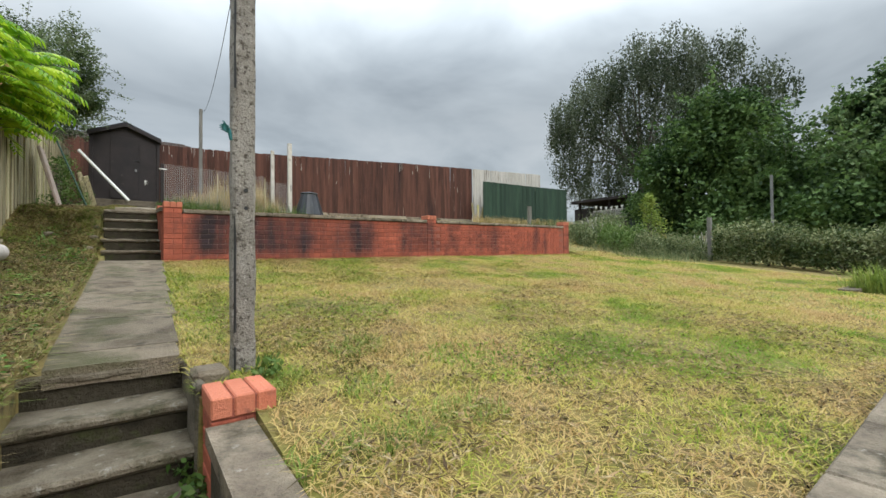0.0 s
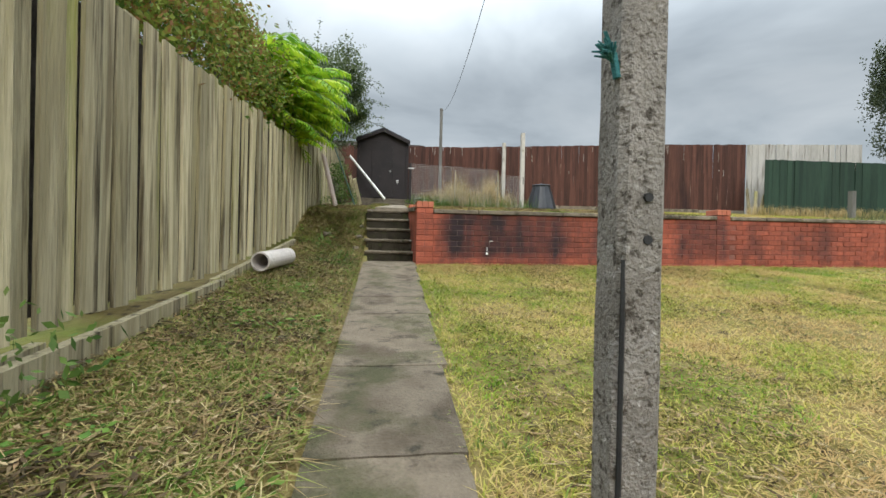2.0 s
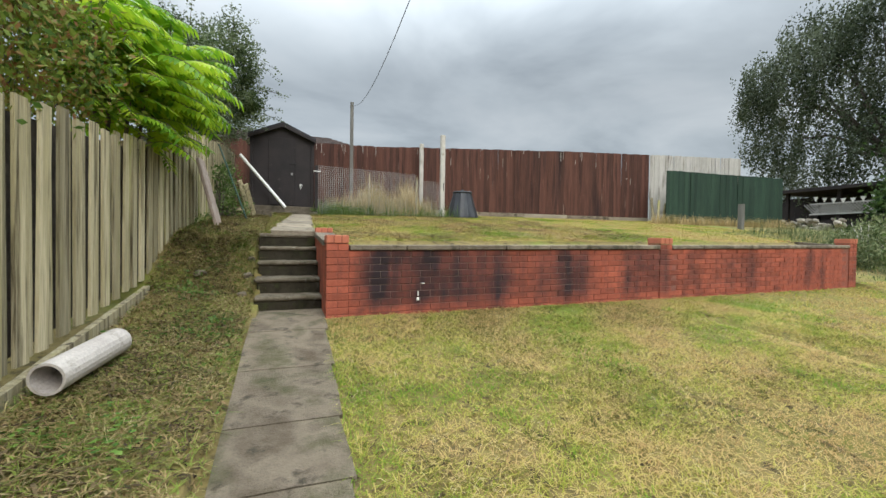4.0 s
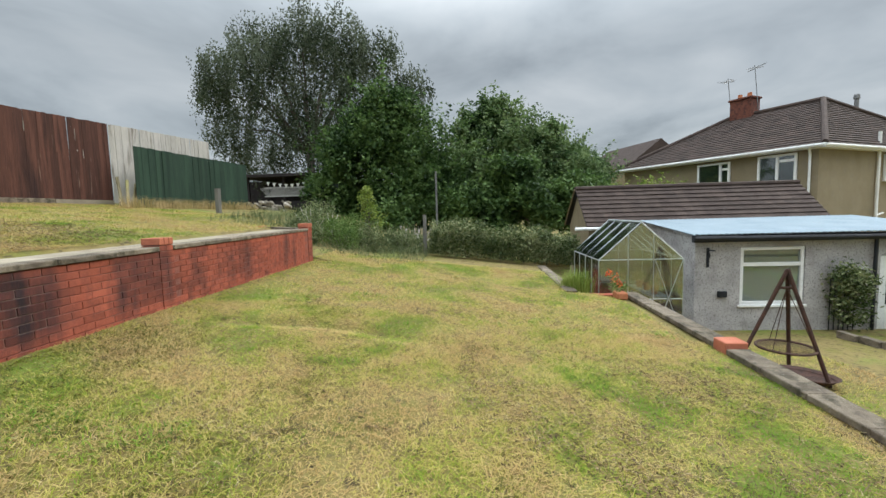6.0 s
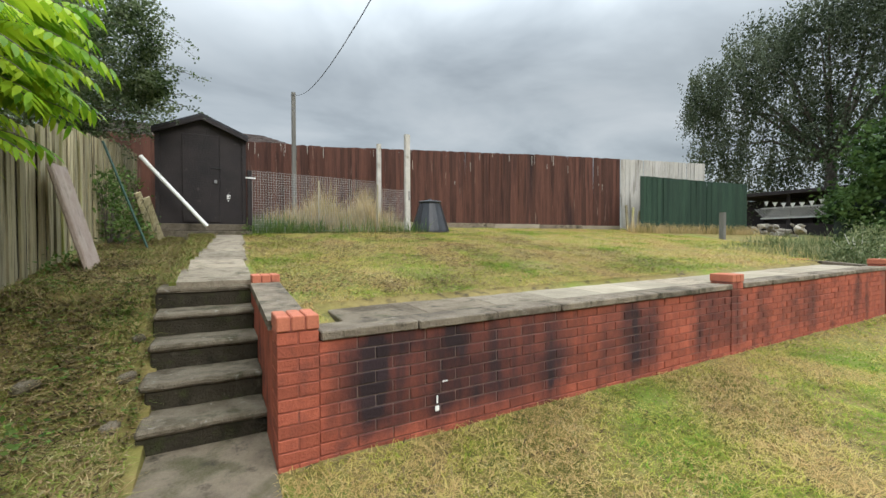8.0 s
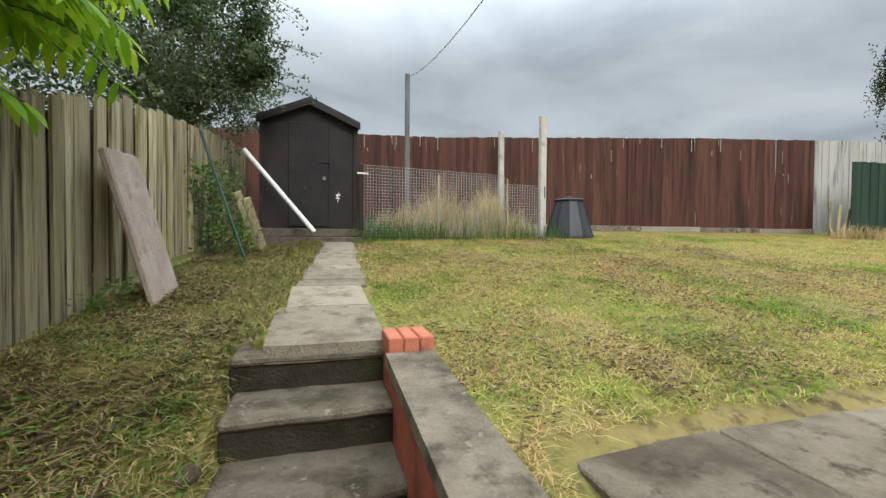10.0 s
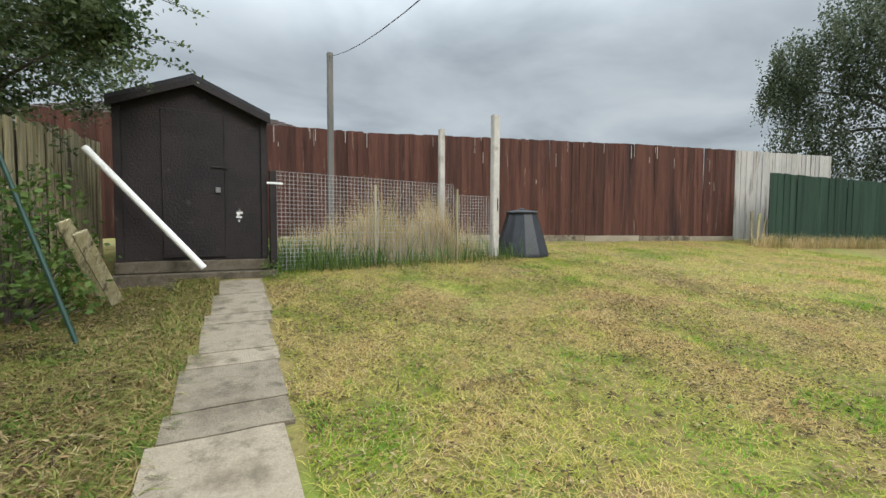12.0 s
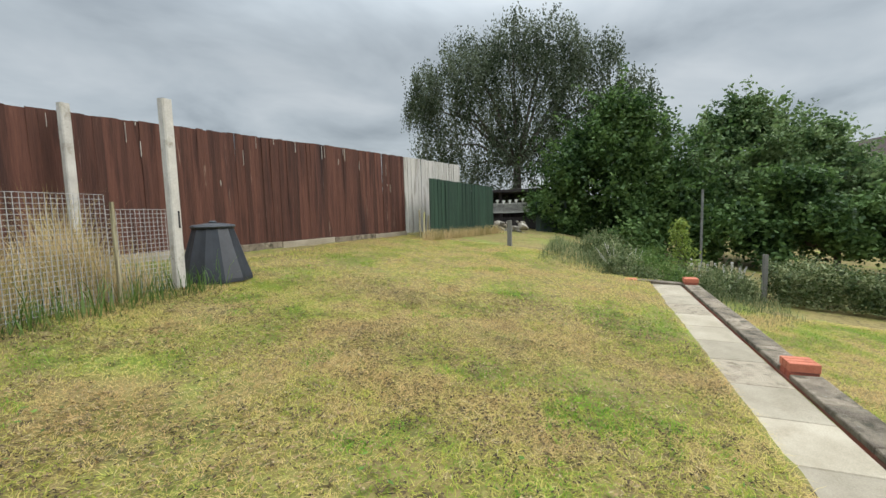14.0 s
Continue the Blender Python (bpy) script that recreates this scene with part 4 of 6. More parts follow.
n = 5200
x = np.concatenate([rng.normal(1.9, 0.55, n // 2), rng.normal(3.1, 0.22, n // 3), rng.uniform(0.5, 3.7, n - n // 2 - n // 3)]).clip(0.45, 3.7)
y = rng.uniform(6.95, 8.3, n)
tagged(blades("dry_grass", on_ground(x, y), rng.uniform(0.35, 1.25, n) * (0.45 + 0.5 * np.exp(-((x - 3.05) / 0.4) ** 2) + 0.35 * np.exp(-((x - 2.0) / 0.5) ** 2)) * np.array([1.0 + 1.0 * noise.noise((a * 2.6, b * 1.5, 3)) for a, b in zip(x, y)]).clip(0.35, 1.6), 0.34, 0.008, STRAW), "tall dry straw-coloured grass behind the wire mesh", "dry grass", kind="stuff")
n = 3200
x = np.concatenate([rng.uniform(0.35, 4.3, n // 2), rng.normal(0.9, 0.5, n - n // 2).clip(0.35, 4.3)]); y = rng.uniform(6.5, 7.6, n)
tagged(blades("weeds", on_ground(x, y), rng.uniform(0.08, 0.62, n) * rng.uniform(0.3, 1.0, n), 0.6, 0.010, WEED), "rough green weeds along the wire mesh", "weeds", kind="stuff")

# ---- compost bin ----
bin_ = tagged(holder("compost_bin"), "black plastic tapered compost bin on the lawn", "compost bin")


def faceted(rings, seg, flute=0.0, phase=0.0):
    bm = bmesh.new()
    rs = []
    for r, z in rings:
        ring = []
        for i in range(seg):
            a = 2 * math.pi * (i + phase) / seg
            q = r * (1 - flute * (i % 2))
            ring.append(bm.verts.new((q * math.cos(a), q * math.sin(a), z)))
        rs.append(ring)
    for a, b in zip(rs, rs[1:]):
        for i in range(seg):
            bm.faces.new((a[i], a[(i + 1) % seg], b[(i + 1) % seg], b[i]))
    bm.faces.new(rs[0][::-1]); bm.faces.new(rs[-1])
    return bm


bb = faceted([(0.475, 0), (0.47, 0.05), (0.265, 0.76), (0.26, 0.78)], 24, 0.05)
part("body", bb, BLACKPLASTIC, bin_)
part("lid", faceted([(0.275, 0.775), (0.285, 0.80), (0.265, 0.825), (0.09, 0.85)], 24), BLACKPLASTIC, bin_)
part("lid_handle", faceted([(0.05, 0.84), (0.05, 0.87), (0.03, 0.885)], 10), BLACKPLASTIC, bin_)
bin_.location = (4.55, 7.10, 1.50)
bin_.scale = (1.04, 1.04, 0.97)

# ---- clay pipe by the fence ----
CLAY = surface("pale_pipe", [(0.40, 0.36, 0.33), (0.50, 0.46, 0.42)], 5, 0.8, 0.3, 60, dirt=((0.25, 0.22, 0.18), 6, 0.55, 0.7))
pipe = tagged(holder("drain_pipe"), "short pale clay drain pipe lying by the fence", "pipe")
bm = bmesh.new()
prof = [(0.105, 0), (0.105, 0.85), (0.088, 0.85), (0.088, 0.0)]
rs = [[bm.verts.new((r * math.cos(2 * math.pi * i / 20), z, r * math.sin(2 * math.pi * i / 20))) for i in range(20)] for r, z in prof]
for a, b in zip(rs, rs[1:] + rs[:1]):
    for i in range(20):
        bm.faces.new((a[i], b[i], b[(i + 1) % 20], a[(i + 1) % 20]))
bmesh.ops.recalc_face_normals(bm, faces=bm.faces)
part("barrel", bm, CLAY, pipe, smooth=False)
pipe.matrix_basis = pose(-1.53, -1.75, 0.075, 3, 0, -7) @ Matrix.Scale(0.82, 4)
# ---- far side: pergola, lattice, bushes ----
LATTICE = surface("grey_lattice", [(0.34, 0.33, 0.32), (0.45, 0.44, 0.42)], 6, 0.8, 0.2, 60)
pergola = tagged(holder("pergola"), "dark timber garden shelter with lattice and bunting", "pergola")
for y in (4.6, 6.4, 8.4):
    part("post", box(21.9, 22.05, y - 0.07, y + 0.07, 0.4, 3.3, 0.01), SHED, pergola)
    part("post", box(24.2, 24.35, y - 0.07, y + 0.07, 0.4, 3.3, 0.01), SHED, pergola)
part("roof", box(21.6, 24.6, 4.3, 8.8, 3.3, 3.45, 0.01), SHED, pergola)
part("back_panel", box(24.36, 24.42, 3.6, 10.5, 0.4, 3.3), SHED, pergola)
part("low_panel", box(21.95, 22.02, 4.6, 7.3, 0.8, 2.0), SHED, pergola)
bm = bmesh.new()
for i in range(23):
    yy = 4.75 + i * 0.115
    for s in (-1, 1):
        rod((21.88, yy, 2.28), (21.88, yy + s * 0.4, 2.72), 0.016, 0.016, 4, bm)
box(21.86, 21.9, 4.6, 7.45, 2.70, 2.76, 0, bm)
box(21.86, 21.9, 4.6, 7.45, 2.24, 2.30, 0, bm)
part("lattice", bm, LATTICE, pergola, "grey trellis lattice")
for i in range(8):
    yy = 4.9 + i * 0.33
    z = 3.05 - 0.15 * math.sin(math.pi * i / 7)
    bm = bmesh.new()
    a = [bm.verts.new(c) for c in ((21.84, yy - 0.1, z), (21.84, yy + 0.1, z), (21.84, yy, z - 0.22))]
    b = [bm.verts.new(v.co + Vector((0.006, 0, 0))) for v in a]
    bm.faces.new(a); bm.faces.new(b[::-1])
    part("bunting_flag", bm, WHITE, pergola)
FENCEDARK = surface("dark_grey_boards", [(0.03, 0.045, 0.04), (0.05, 0.065, 0.055)], 4, 0.8, 0.3, 40, stretch=(1, 1, 0.1), vary=0.1)
fence_run("fence_far", (20.5, 4.4), (20.9, 3.0), lambda u: 2.75, lambda u: 0.8, FENCEDARK, 0.12, 0.02, "dark grey-green timber fence panel", side=-1)
STONE = surface("rubble_stone", [(0.24, 0.21, 0.17), (0.40, 0.36, 0.30)], 6, 0.95, 0.6, 50, vary=0.3)
stonewall = tagged(holder("rubble_wall"), "low rubble stone heap at the lawn edge", "stone wall")
for i in range(90):
    yy, zz = random.uniform(4.6, 7.6), random.uniform(0, 0.7)
    r = random.uniform(0.08, 0.17)
    bm = bmesh.new()
    bmesh.ops.create_icosphere(bm, subdivisions=1, radius=r, matrix=pose(18.6 + random.uniform(-0.3, 0.3) - (0.6 - zz) * 0.4, yy, 1.15 + zz, random.uniform(0, 90), 0, random.uniform(0, 90)) @ Matrix.Diagonal((1.3, 1, 0.7, 1)))
    for v in bm.verts:
        v.co += Vector((random.uniform(-1, 1), random.uniform(-1, 1), random.uniform(-1, 1))) * r * 0.15
    part("stone", bm, STONE, stonewall)


def leaning(name, pts, r, material, label, cat, parent=None):
    bm = bmesh.new()
    for a, b in zip(pts, pts[1:]):
        rod(a, b, r, r * 0.8, 6, bm)
    return tagged(link(name, bm, material, parent), label, cat) if not parent else part(name, bm, material, parent)


pal = tagged(holder("pallet_boards"), "old grey boards propped between the fences", "boards")
for i in range(4):
    part("board", box(-0.06, 0.06, -0.012, 0.012, 0, 1.0 - 0.1 * i, 0.004, None, pose(12.0 + 0.14 * i, 6.95 - 0.05 * i, 1.5, 4, -14 + 11 * i, 5)), OLDWOOD, pal)


def shrub(name, blobs, per, leaf, size, length, label, cat="shrub", stem=True, up=0.2):
    s = tagged(holder(name), label, cat)
    foliage("leaves", clumps([b[:3] for b in blobs], [b[3] for b in blobs], per), size, length, leaf, s, up)
    if stem:
        bm = bmesh.new()
        for b in blobs:
            g = Vector((blobs[0][0], blobs[0][1], ground_z(blobs[0][0], blobs[0][1]) - 0.05))
            for k in range(4):
                rod(g, Vector(b[:3]) + Vector((random.uniform(-1, 1), random.uniform(-1, 1), random.uniform(-0.5, 1))) * b[3] * 0.6, 0.012, 0.004, 5, bm)
        part("stem", bm, BARK, s)
    return s


GREYLEAF = leafy("grey_green_leaf", [(0.06, 0.09, 0.035), (0.14, 0.17, 0.07), (0.24, 0.26, 0.13)], 0.6, 0.3, 2.0)
YELLOWGREEN = leafy("yellow_green_leaf", [(0.12, 0.18, 0.03), (0.20, 0.27, 0.05), (0.28, 0.33, 0.08)], 0.6, 0.35, 2.0)
for i, (bx, by, r) in enumerate(((11.3, 1.0, 0.45), (11.9, 0.2, 0.55), (12.3, -0.7, 0.5), (12.8, 1.3, 0.6), (12.6, -1.5, 0.45), (13.6, 0.2, 0.6), (14.2, 1.6, 0.6), (13.4, -1.7, 0.45))):
    g = ground_z(bx, by)
    shrub("bush", [(bx, by, g + r * 0.6, r), (bx + 0.3, by + 0.3, g + r * 0.9, r * 0.6), (bx - 0.2, by - 0.3, g + r * 0.4, r * 0.7)], 800, (GREYLEAF, WEED, GREYLEAF, HEDGE)[i % 4], 0.03, 0.10, "straggly grey-green garden bush in the overgrown corner", "bush", up=0.7)
sap = shrub("sapling", [(13.0, -0.45, 1.25, 0.28), (13.0, -0.35, 1.6, 0.22), (13.1, -0.6, 0.9, 0.35), (13.0, -0.4, 1.85, 0.14)], 260, YELLOWGREEN, 0.05, 0.10, "young yellow-green sapling in the overgrown corner", "sapling")
for (x, y) in ((12.6, 1.3), (12.9, 0.8), (13.2, -1.6), (13.3, -1.9)):
    g = ground_z(x, y)
    bm = bmesh.new()
    for k in range(9):
        rod((x, y, g), (x + random.uniform(-0.25, 0.25), y + random.uniform(-0.5, 0.5), g + random.uniform(0.4, 0.85)), 0.016, 0.008, 5, bm)
    tagged(link("dead_branches", bm, PALE), "pale bare dead branches among the bushes", "branches")
pf = tagged(holder("picket_fence"), "low rustic picket fence at the hedge end", "fence")
for i in range(14):
    y = -1.0 - i * 0.11
    g = ground_z(15.0, y)
    part("picket", box(15.0, 15.03, y - 0.035, y + 0.035, g - 0.05, g + 0.62 + random.uniform(-0.08, 0.08), 0.006), PALE if i % 2 else OLDWOOD, pf)
n = 9000
x = rng.uniform(9.6, 16.0, n); y = rng.uniform(-2.4, 3.2, n)
k = (x - 10.2) + 0.5 * np.sin(y * 3) > 0.0
tagged(blades("rough_grass", on_ground(x[k], y[k]), rng.uniform(0.08, 0.45, k.sum()) * np.clip((x[k] - 9.9) / 2.0, 0.2, 1.0), 0.6, 0.010, GREYLEAF), "rough long grass in the overgrown corner", "rough grass", kind="stuff")
n = 1800
x = rng.uniform(11.6, 17.0, n); y = 6.55 - (x - 12.3) * 0.21 + rng.uniform(-0.3, 0.05, n) - np.abs(x - 12.58) * 0.0
tagged(blades("fence_weeds", on_ground(x, y), rng.uniform(0.1, 0.45, n), 0.4, 0.012, STRAW), "dry weeds at the foot of the green fence", "weeds", kind="stuff")

# ---- plants over the left fence ----
RUST = leafy("rusty_leaf", [(0.06, 0.12, 0.02), (0.14, 0.20, 0.03), (0.19, 0.25, 0.04), (0.22, 0.09, 0.04), (0.22, 0.27, 0.05)], 0.6, 0.3, 2.5)
spiky = shrub("spiraea", [(-2.35, -2.6, 1.75, 0.5), (-2.3, -1.7, 1.95, 0.55), (-2.25, -0.9, 2.15, 0.55), (-2.2, -0.2, 2.2, 0.5), (-2.5, -1.2, 2.6, 0.45), (-2.4, -2.1, 2.4, 0.4), (-2.3, 0.4, 2.4, 0.45), (-2.5, -3.3, 1.8, 0.4), (-2.3, -0.5, 2.75, 0.3)], 2600, RUST, 0.028, 0.062, "dense shrub with rusty seed heads over the fence", up=0.5)


def fronds(name, stems, material, label):
    """Stems that carry long leaves of paired drooping leaflets."""
    s = tagged(holder(name), label, "shrub")
    v, f = [], []
    bm = bmesh.new()
    for sx, sy, sz, count, reach in stems:
        top = Vector((sx, sy, sz))
        rod((-2.05, sy, 0.3), top, 0.03, 0.014, 7, bm)
        for k in range(count):
            a = 2.399 * k + random.uniform(-0.3, 0.3)
            start = top - Vector((0, 0, 0.55 * (k / count)))
            out = Vector((math.cos(a), math.sin(a), 0))
            L = reach * random.uniform(0.75, 1.15)
            lift = random.uniform(0.3, 0.85)
            pairs = 14
            prev = start
            for j in range(1, pairs + 1):
                u = j / pairs
                p = start + out * L * u + Vector((0, 0, L * (lift * u - 0.62 * u * u)))
                t = (p - prev).normalized()
                sd = t.cross(Vector((0, 0, 1))).normalized()
                rod(prev, p, 0.004, 0.003, 4, bm)
                ln = L * 0.30 * (1 - 0.55 * abs(u - 0.4))
                for sg in (-1, 1):
                    q = (sd * sg * 0.8 + t * 0.35 + Vector((0, 0, -0.42 + random.uniform(-0.15, 0.15)))).normalized()
                    w = t * ln * 0.15
                    sag = Vector((0, 0, -ln * 0.10))
                    i = len(v)
                    v += [tuple(c) for c in (p, p + q * ln * 0.22 + w * 0.9, p + q * ln * 0.55 + w + sag * 0.4, p + q * ln + sag * 1.6, p + q * ln * 0.55 - w + sag * 0.4, p + q * ln * 0.22 - w * 0.9)]
                    f += [(i, i + 1, i + 5), (i + 1, i + 2, i + 4, i + 5), (i + 2, i + 3, i + 4)]
                prev = p
    part("stem", bm, BARK, s)
    raw("foliage", v, f, material, s)["kind"] = "stuff"
    return s


fronds("sumac", [(-1.85, 0.7, 2.75, 24, 0.66), (-1.75, 1.2, 2.75, 26, 0.72), (-1.8, 1.9, 3.2, 26, 0.74), (-1.85, 1.0, 2.3, 20, 0.62), (-1.75, 1.6, 2.75, 22, 0.70), (-1.95, 0.4, 2.4, 16, 0.55), (-2.1, 0.4, 3.0, 18, 0.6), (-1.95, 2.4, 3.25, 20, 0.66), (-2.2, 1.4, 3.5, 22, 0.7)], LIME, "bright lime green sumac with feathery leaves over the fence")
shrub("ivy", [(-1.66, 5.35, 1.7, 0.3), (-1.6, 5.7, 1.55, 0.34), (-1.5, 5.9, 1.75, 0.3), (-1.66, 5.2, 2.1, 0.22), (-1.4, 5.3, 1.4, 0.3), (-1.62, 6.0, 2.2, 0.28)], 300, WEED, 0.04, 0.06, "green ivy and weeds climbing the fence foot", "climber")
for (x, y, r) in ((-1.58, 2.72, 0.14), (-1.6, -4.1, 0.18), (-0.16, -5.0, 0.07), (-0.17, -5.2, 0.06), (0.15, -5.0, 0.06), (0.27, 6.35, 0.12), (-0.9, -0.6, 0.12), (-1.25, 0.3, 0.16)):
    g = max(ground_z(x, y), -0.95)
    shrub("weed", [(x, y, g + r * 0.7, r)], 110, WEED, 0.022, 0.045, "small leafy green weed growing in the bank", "weed", stem=False, up=0.5)
# ---- buildings below the garden ----
DASH = surface("grey_pebbledash", [(0.33, 0.31, 0.30), (0.50, 0.475, 0.46)], 2.0, 0.95, 1.0, 55, dirt=((0.17, 0.16, 0.155), 22, 0.52, 0.66), patch=((0.24, 0.22, 0.21), 0.8, 0.55, 0.7))
RENDER = surface("beige_render", [(0.23, 0.185, 0.115), (0.28, 0.23, 0.15)], 1.2, 0.95, 0.6, 60, dirt=((0.24, 0.20, 0.14), 2.5, 0.55, 0.7))
TILE = surface("brown_roof_tile", [(0.042, 0.028, 0.023), (0.075, 0.052, 0.043)], 2.5, 0.85, 0.4, 30, island=0.25, vary=0.15, dirt=((0.10, 0.08, 0.07), 6, 0.62, 0.74))
SHEET = surface("pale_blue_sheet_roof", [(0.20, 0.265, 0.31), (0.27, 0.335, 0.38)], 1.5, 0.4, 0.05, 30, dirt=((0.25, 0.29, 0.32), 3, 0.58, 0.72))
CHIMNEY = surface("chimney_brick", [(0.12, 0.042, 0.03), (0.20, 0.075, 0.05)], 4, 0.9, 0.5, 40, dirt=((0.06, 0.03, 0.025), 5, 0.5, 0.66))
FASCIA = surface("black_fascia", [(0.012, 0.013, 0.016), (0.022, 0.024, 0.03)], 4, 0.5, 0.1, 60)
ROOMDARK = surface("room_dark", [(0.03, 0.032, 0.035), (0.05, 0.05, 0.05)], 1.5, 0.9, 0, 20)
BLIND = surface("window_blind", [(0.50, 0.53, 0.50), (0.58, 0.60, 0.57)], 2.0, 0.8, 0.1, 40)
GLASS = glassy("window_glass", (0.75, 0.8, 0.8), 0.10)
GHGLASS = glassy("greenhouse_glass", (0.74, 0.82, 0.82), 0.30, 0.10)
ALU = surface("aluminium", [(0.34, 0.37, 0.37), (0.46, 0.49, 0.49)], 6, 0.4, 0.1, 60, metal=0.5)


def window(parent, m, w, h, panes, backing, fw=0.06, sill=True):
    """A white framed window in the plane y = 0 of m, facing -y; panes: (x0, x1, z0, z1) in parts of its size."""
    win = new("window"); win.parent = parent; win.matrix_basis = m
    for a, b, c, d in ((0, w, 0, fw), (0, w, h - fw, h), (0, fw, fw, h - fw), (w - fw, w, fw, h - fw)):
        part("frame_bar", box(a, b, -0.05, 0.04, c, d, 0.006), WHITE, win)
    for x0, x1, z0, z1 in panes:
        g = part("pane", box(x0 * w + fw * 0.6, x1 * w - fw * 0.6, -0.008, 0.0, z0 * h + fw * 0.6, z1 * h - fw * 0.6), GLASS, win)
        g.visible_shadow = False
        if x1 < 0.99:
            part("mullion", box(x1 * w - fw * 0.6, x1 * w + fw * 0.6, -0.045, 0.035, fw, h - fw, 0.005), WHITE, win)
        if z1 < 0.99:
            part("transom", box(x0 * w + fw, x1 * w - fw, -0.044, 0.034, z1 * h - fw * 0.6, z1 * h + fw * 0.6, 0.005), WHITE, win)
    part("room", box(0.01, w - 0.01, 0.045, 0.055, 0.01, h - 0.01), backing, win)
    if sill:
        part("sill", box(-0.06, w + 0.06, -0.12, 0.03, -0.06, -0.003, 0.008), WHITE, win)
    return win


west = lambda x, y, z: pose(x, y, z, 0, 0, -90)    # a wall that faces -x: local x runs to -y

ob_ = tagged(holder("outbuilding"), "grey pebbledashed outbuilding with pale sheet roof", "outbuilding")
OX0, OX1, OY0, OY1 = 10.5, 13.5, -9.2, -15.3


def wall_with_holes(x, thick, y_left, y_right, z0, z1, holes, material, parent):
    """A wall facing -x, cut into pieces round its holes (y from, y to, z from, z to), y falling."""
    ys = sorted({y_left, y_right, *[h[0] for h in holes], *[h[1] for h in holes]}, reverse=True)
    bm = bmesh.new()
    for a, b in zip(ys, ys[1:]):
        mid = (a + b) / 2
        z = z0
        for h in sorted([h for h in holes if h[1] < mid < h[0]], key=lambda q: q[2]):
            if h[2] > z:
                box(x, x + thick, b, a, z, h[2], 0, bm)
            z = h[3]
        if z1 > z:
            box(x, x + thick, b, a, z, z1, 0, bm)
    bmesh.ops.remove_doubles(bm, verts=bm.verts, dist=0.0005)
    return part("wall", bm, material, parent)


wall_with_holes(OX0, 0.2, OY0, OY1, -2.4, 0.22, [(-10.28, -11.78, -1.36, 0.08), (-13.48, -14.35, -2.25, -0.18)], DASH, ob_)
part("wall", box(OX0 + 0.2, OX1, OY0 - 0.2, OY0, -2.4, 0.22), DASH, ob_)
part("wall", box(OX0 + 0.2, OX1, OY1, OY1 + 0.2, -2.4, 0.22), DASH, ob_)
part("wall", box(OX1 - 0.2, OX1, OY1 + 0.2, OY0 - 0.2, -2.4, 0.22), DASH, ob_)
window(ob_, west(OX0 + 0.07, -10.29, -1.35), 1.48, 1.42, [(0, 1, 0, 0.70), (0, 1, 0.70, 1)], BLIND, 0.075)
drm = new("door"); drm.parent = ob_; drm.matrix_basis = west(OX0 + 0.07, -13.50, -2.24)
part("door_leaf", box(0.02, 0.84, -0.03, 0.03, 0, 2.04, 0.006), WHITE, drm)
part("door_pane", box(0.17, 0.69, -0.037, -0.032, 0.85, 1.86, 0.003), DARK, drm, "dark glazed upper door panel")
part("door_handle", box(0.74, 0.78, -0.07, -0.031, 0.98, 1.10, 0.008), METAL, drm)
part("letter_panel", box(0.17, 0.69, -0.036, -0.031, 0.15, 0.70, 0.003), WHITE, drm)
roof = bmesh.new()
ny = 46
cols = []
for i in range(ny * 2 + 1):
    y = OY0 + 0.12 + (OY1 - OY0 - 0.24) * i / (ny * 2)
    k = 0.018 if i % 2 else 0.0
    cols.append([roof.verts.new((OX0 - 0.18, y, 0.42 + k)), roof.verts.new((OX1 + 0.1, y, 0.70 + k))])
for a, b in zip(cols, cols[1:]):
    roof.faces.new((a[0], b[0], b[1], a[1]))
ex = bmesh.ops.extrude_face_region(roof, geom=list(roof.faces))
for v in ex["geom"]:
    if isinstance(v, bmesh.types.BMVert):
        v.co.z -= 0.02
bmesh.ops.recalc_face_normals(roof, faces=roof.faces)
part("sheet_roof", roof, SHEET, ob_, "pale blue-grey corrugated sheet roof")
part("fascia", box(OX0 - 0.14, OX0 - 0.02, OY1 - 0.1, OY0 + 0.1, 0.22, 0.39, 0.01), FASCIA, ob_)
part("gutter", rod((OX0 - 0.2, OY0 + 0.12, 0.33), (OX0 - 0.2, OY1 - 0.1, 0.28), 0.05, 0.05, 8), FASCIA, ob_)
part("downpipe", rod((OX0 - 0.08, -13.3, 0.3), (OX0 - 0.08, -13.3, -2.2), 0.04, 0.04, 8), FASCIA, ob_)
part("side_gable", prism([(OX0, 0.22), (OX1, 0.22), (OX1, 0.66), (OX0, 0.38)], 0, 0.15, None, Matrix(((0, 1, 0, 0), (1, 0, 0, OY0 - 0.15), (0, 0, 1, 0), (0, 0, 0, 1)))), DASH, ob_)
br = bmesh.new()
for i in range(7):
    a0, a1 = i * 0.9, (i + 1) * 0.9
    rod((OX0 - 0.05 - 0.06 * math.sin(a0), -9.5, -0.02 - 0.045 * i), (OX0 - 0.05 - 0.06 * math.sin(a1), -9.5, -0.02 - 0.045 * (i + 1)), 0.012, 0.012, 5, br)
box(OX0 - 0.03, OX0 - 0.005, -9.53, -9.47, -0.4, 0.08, 0, br)
box(OX0 - 0.30, OX0 - 0.005, -9.515, -9.485, 0.02, 0.045, 0, br)
part("basket_bracket", br, FASCIA, ob_, "black wrought iron basket bracket")
part("vent", box(OX0 - 0.08, OX0 - 0.004, -9.95, -9.74, -1.15, -1.0, 0.01), FASCIA, ob_)
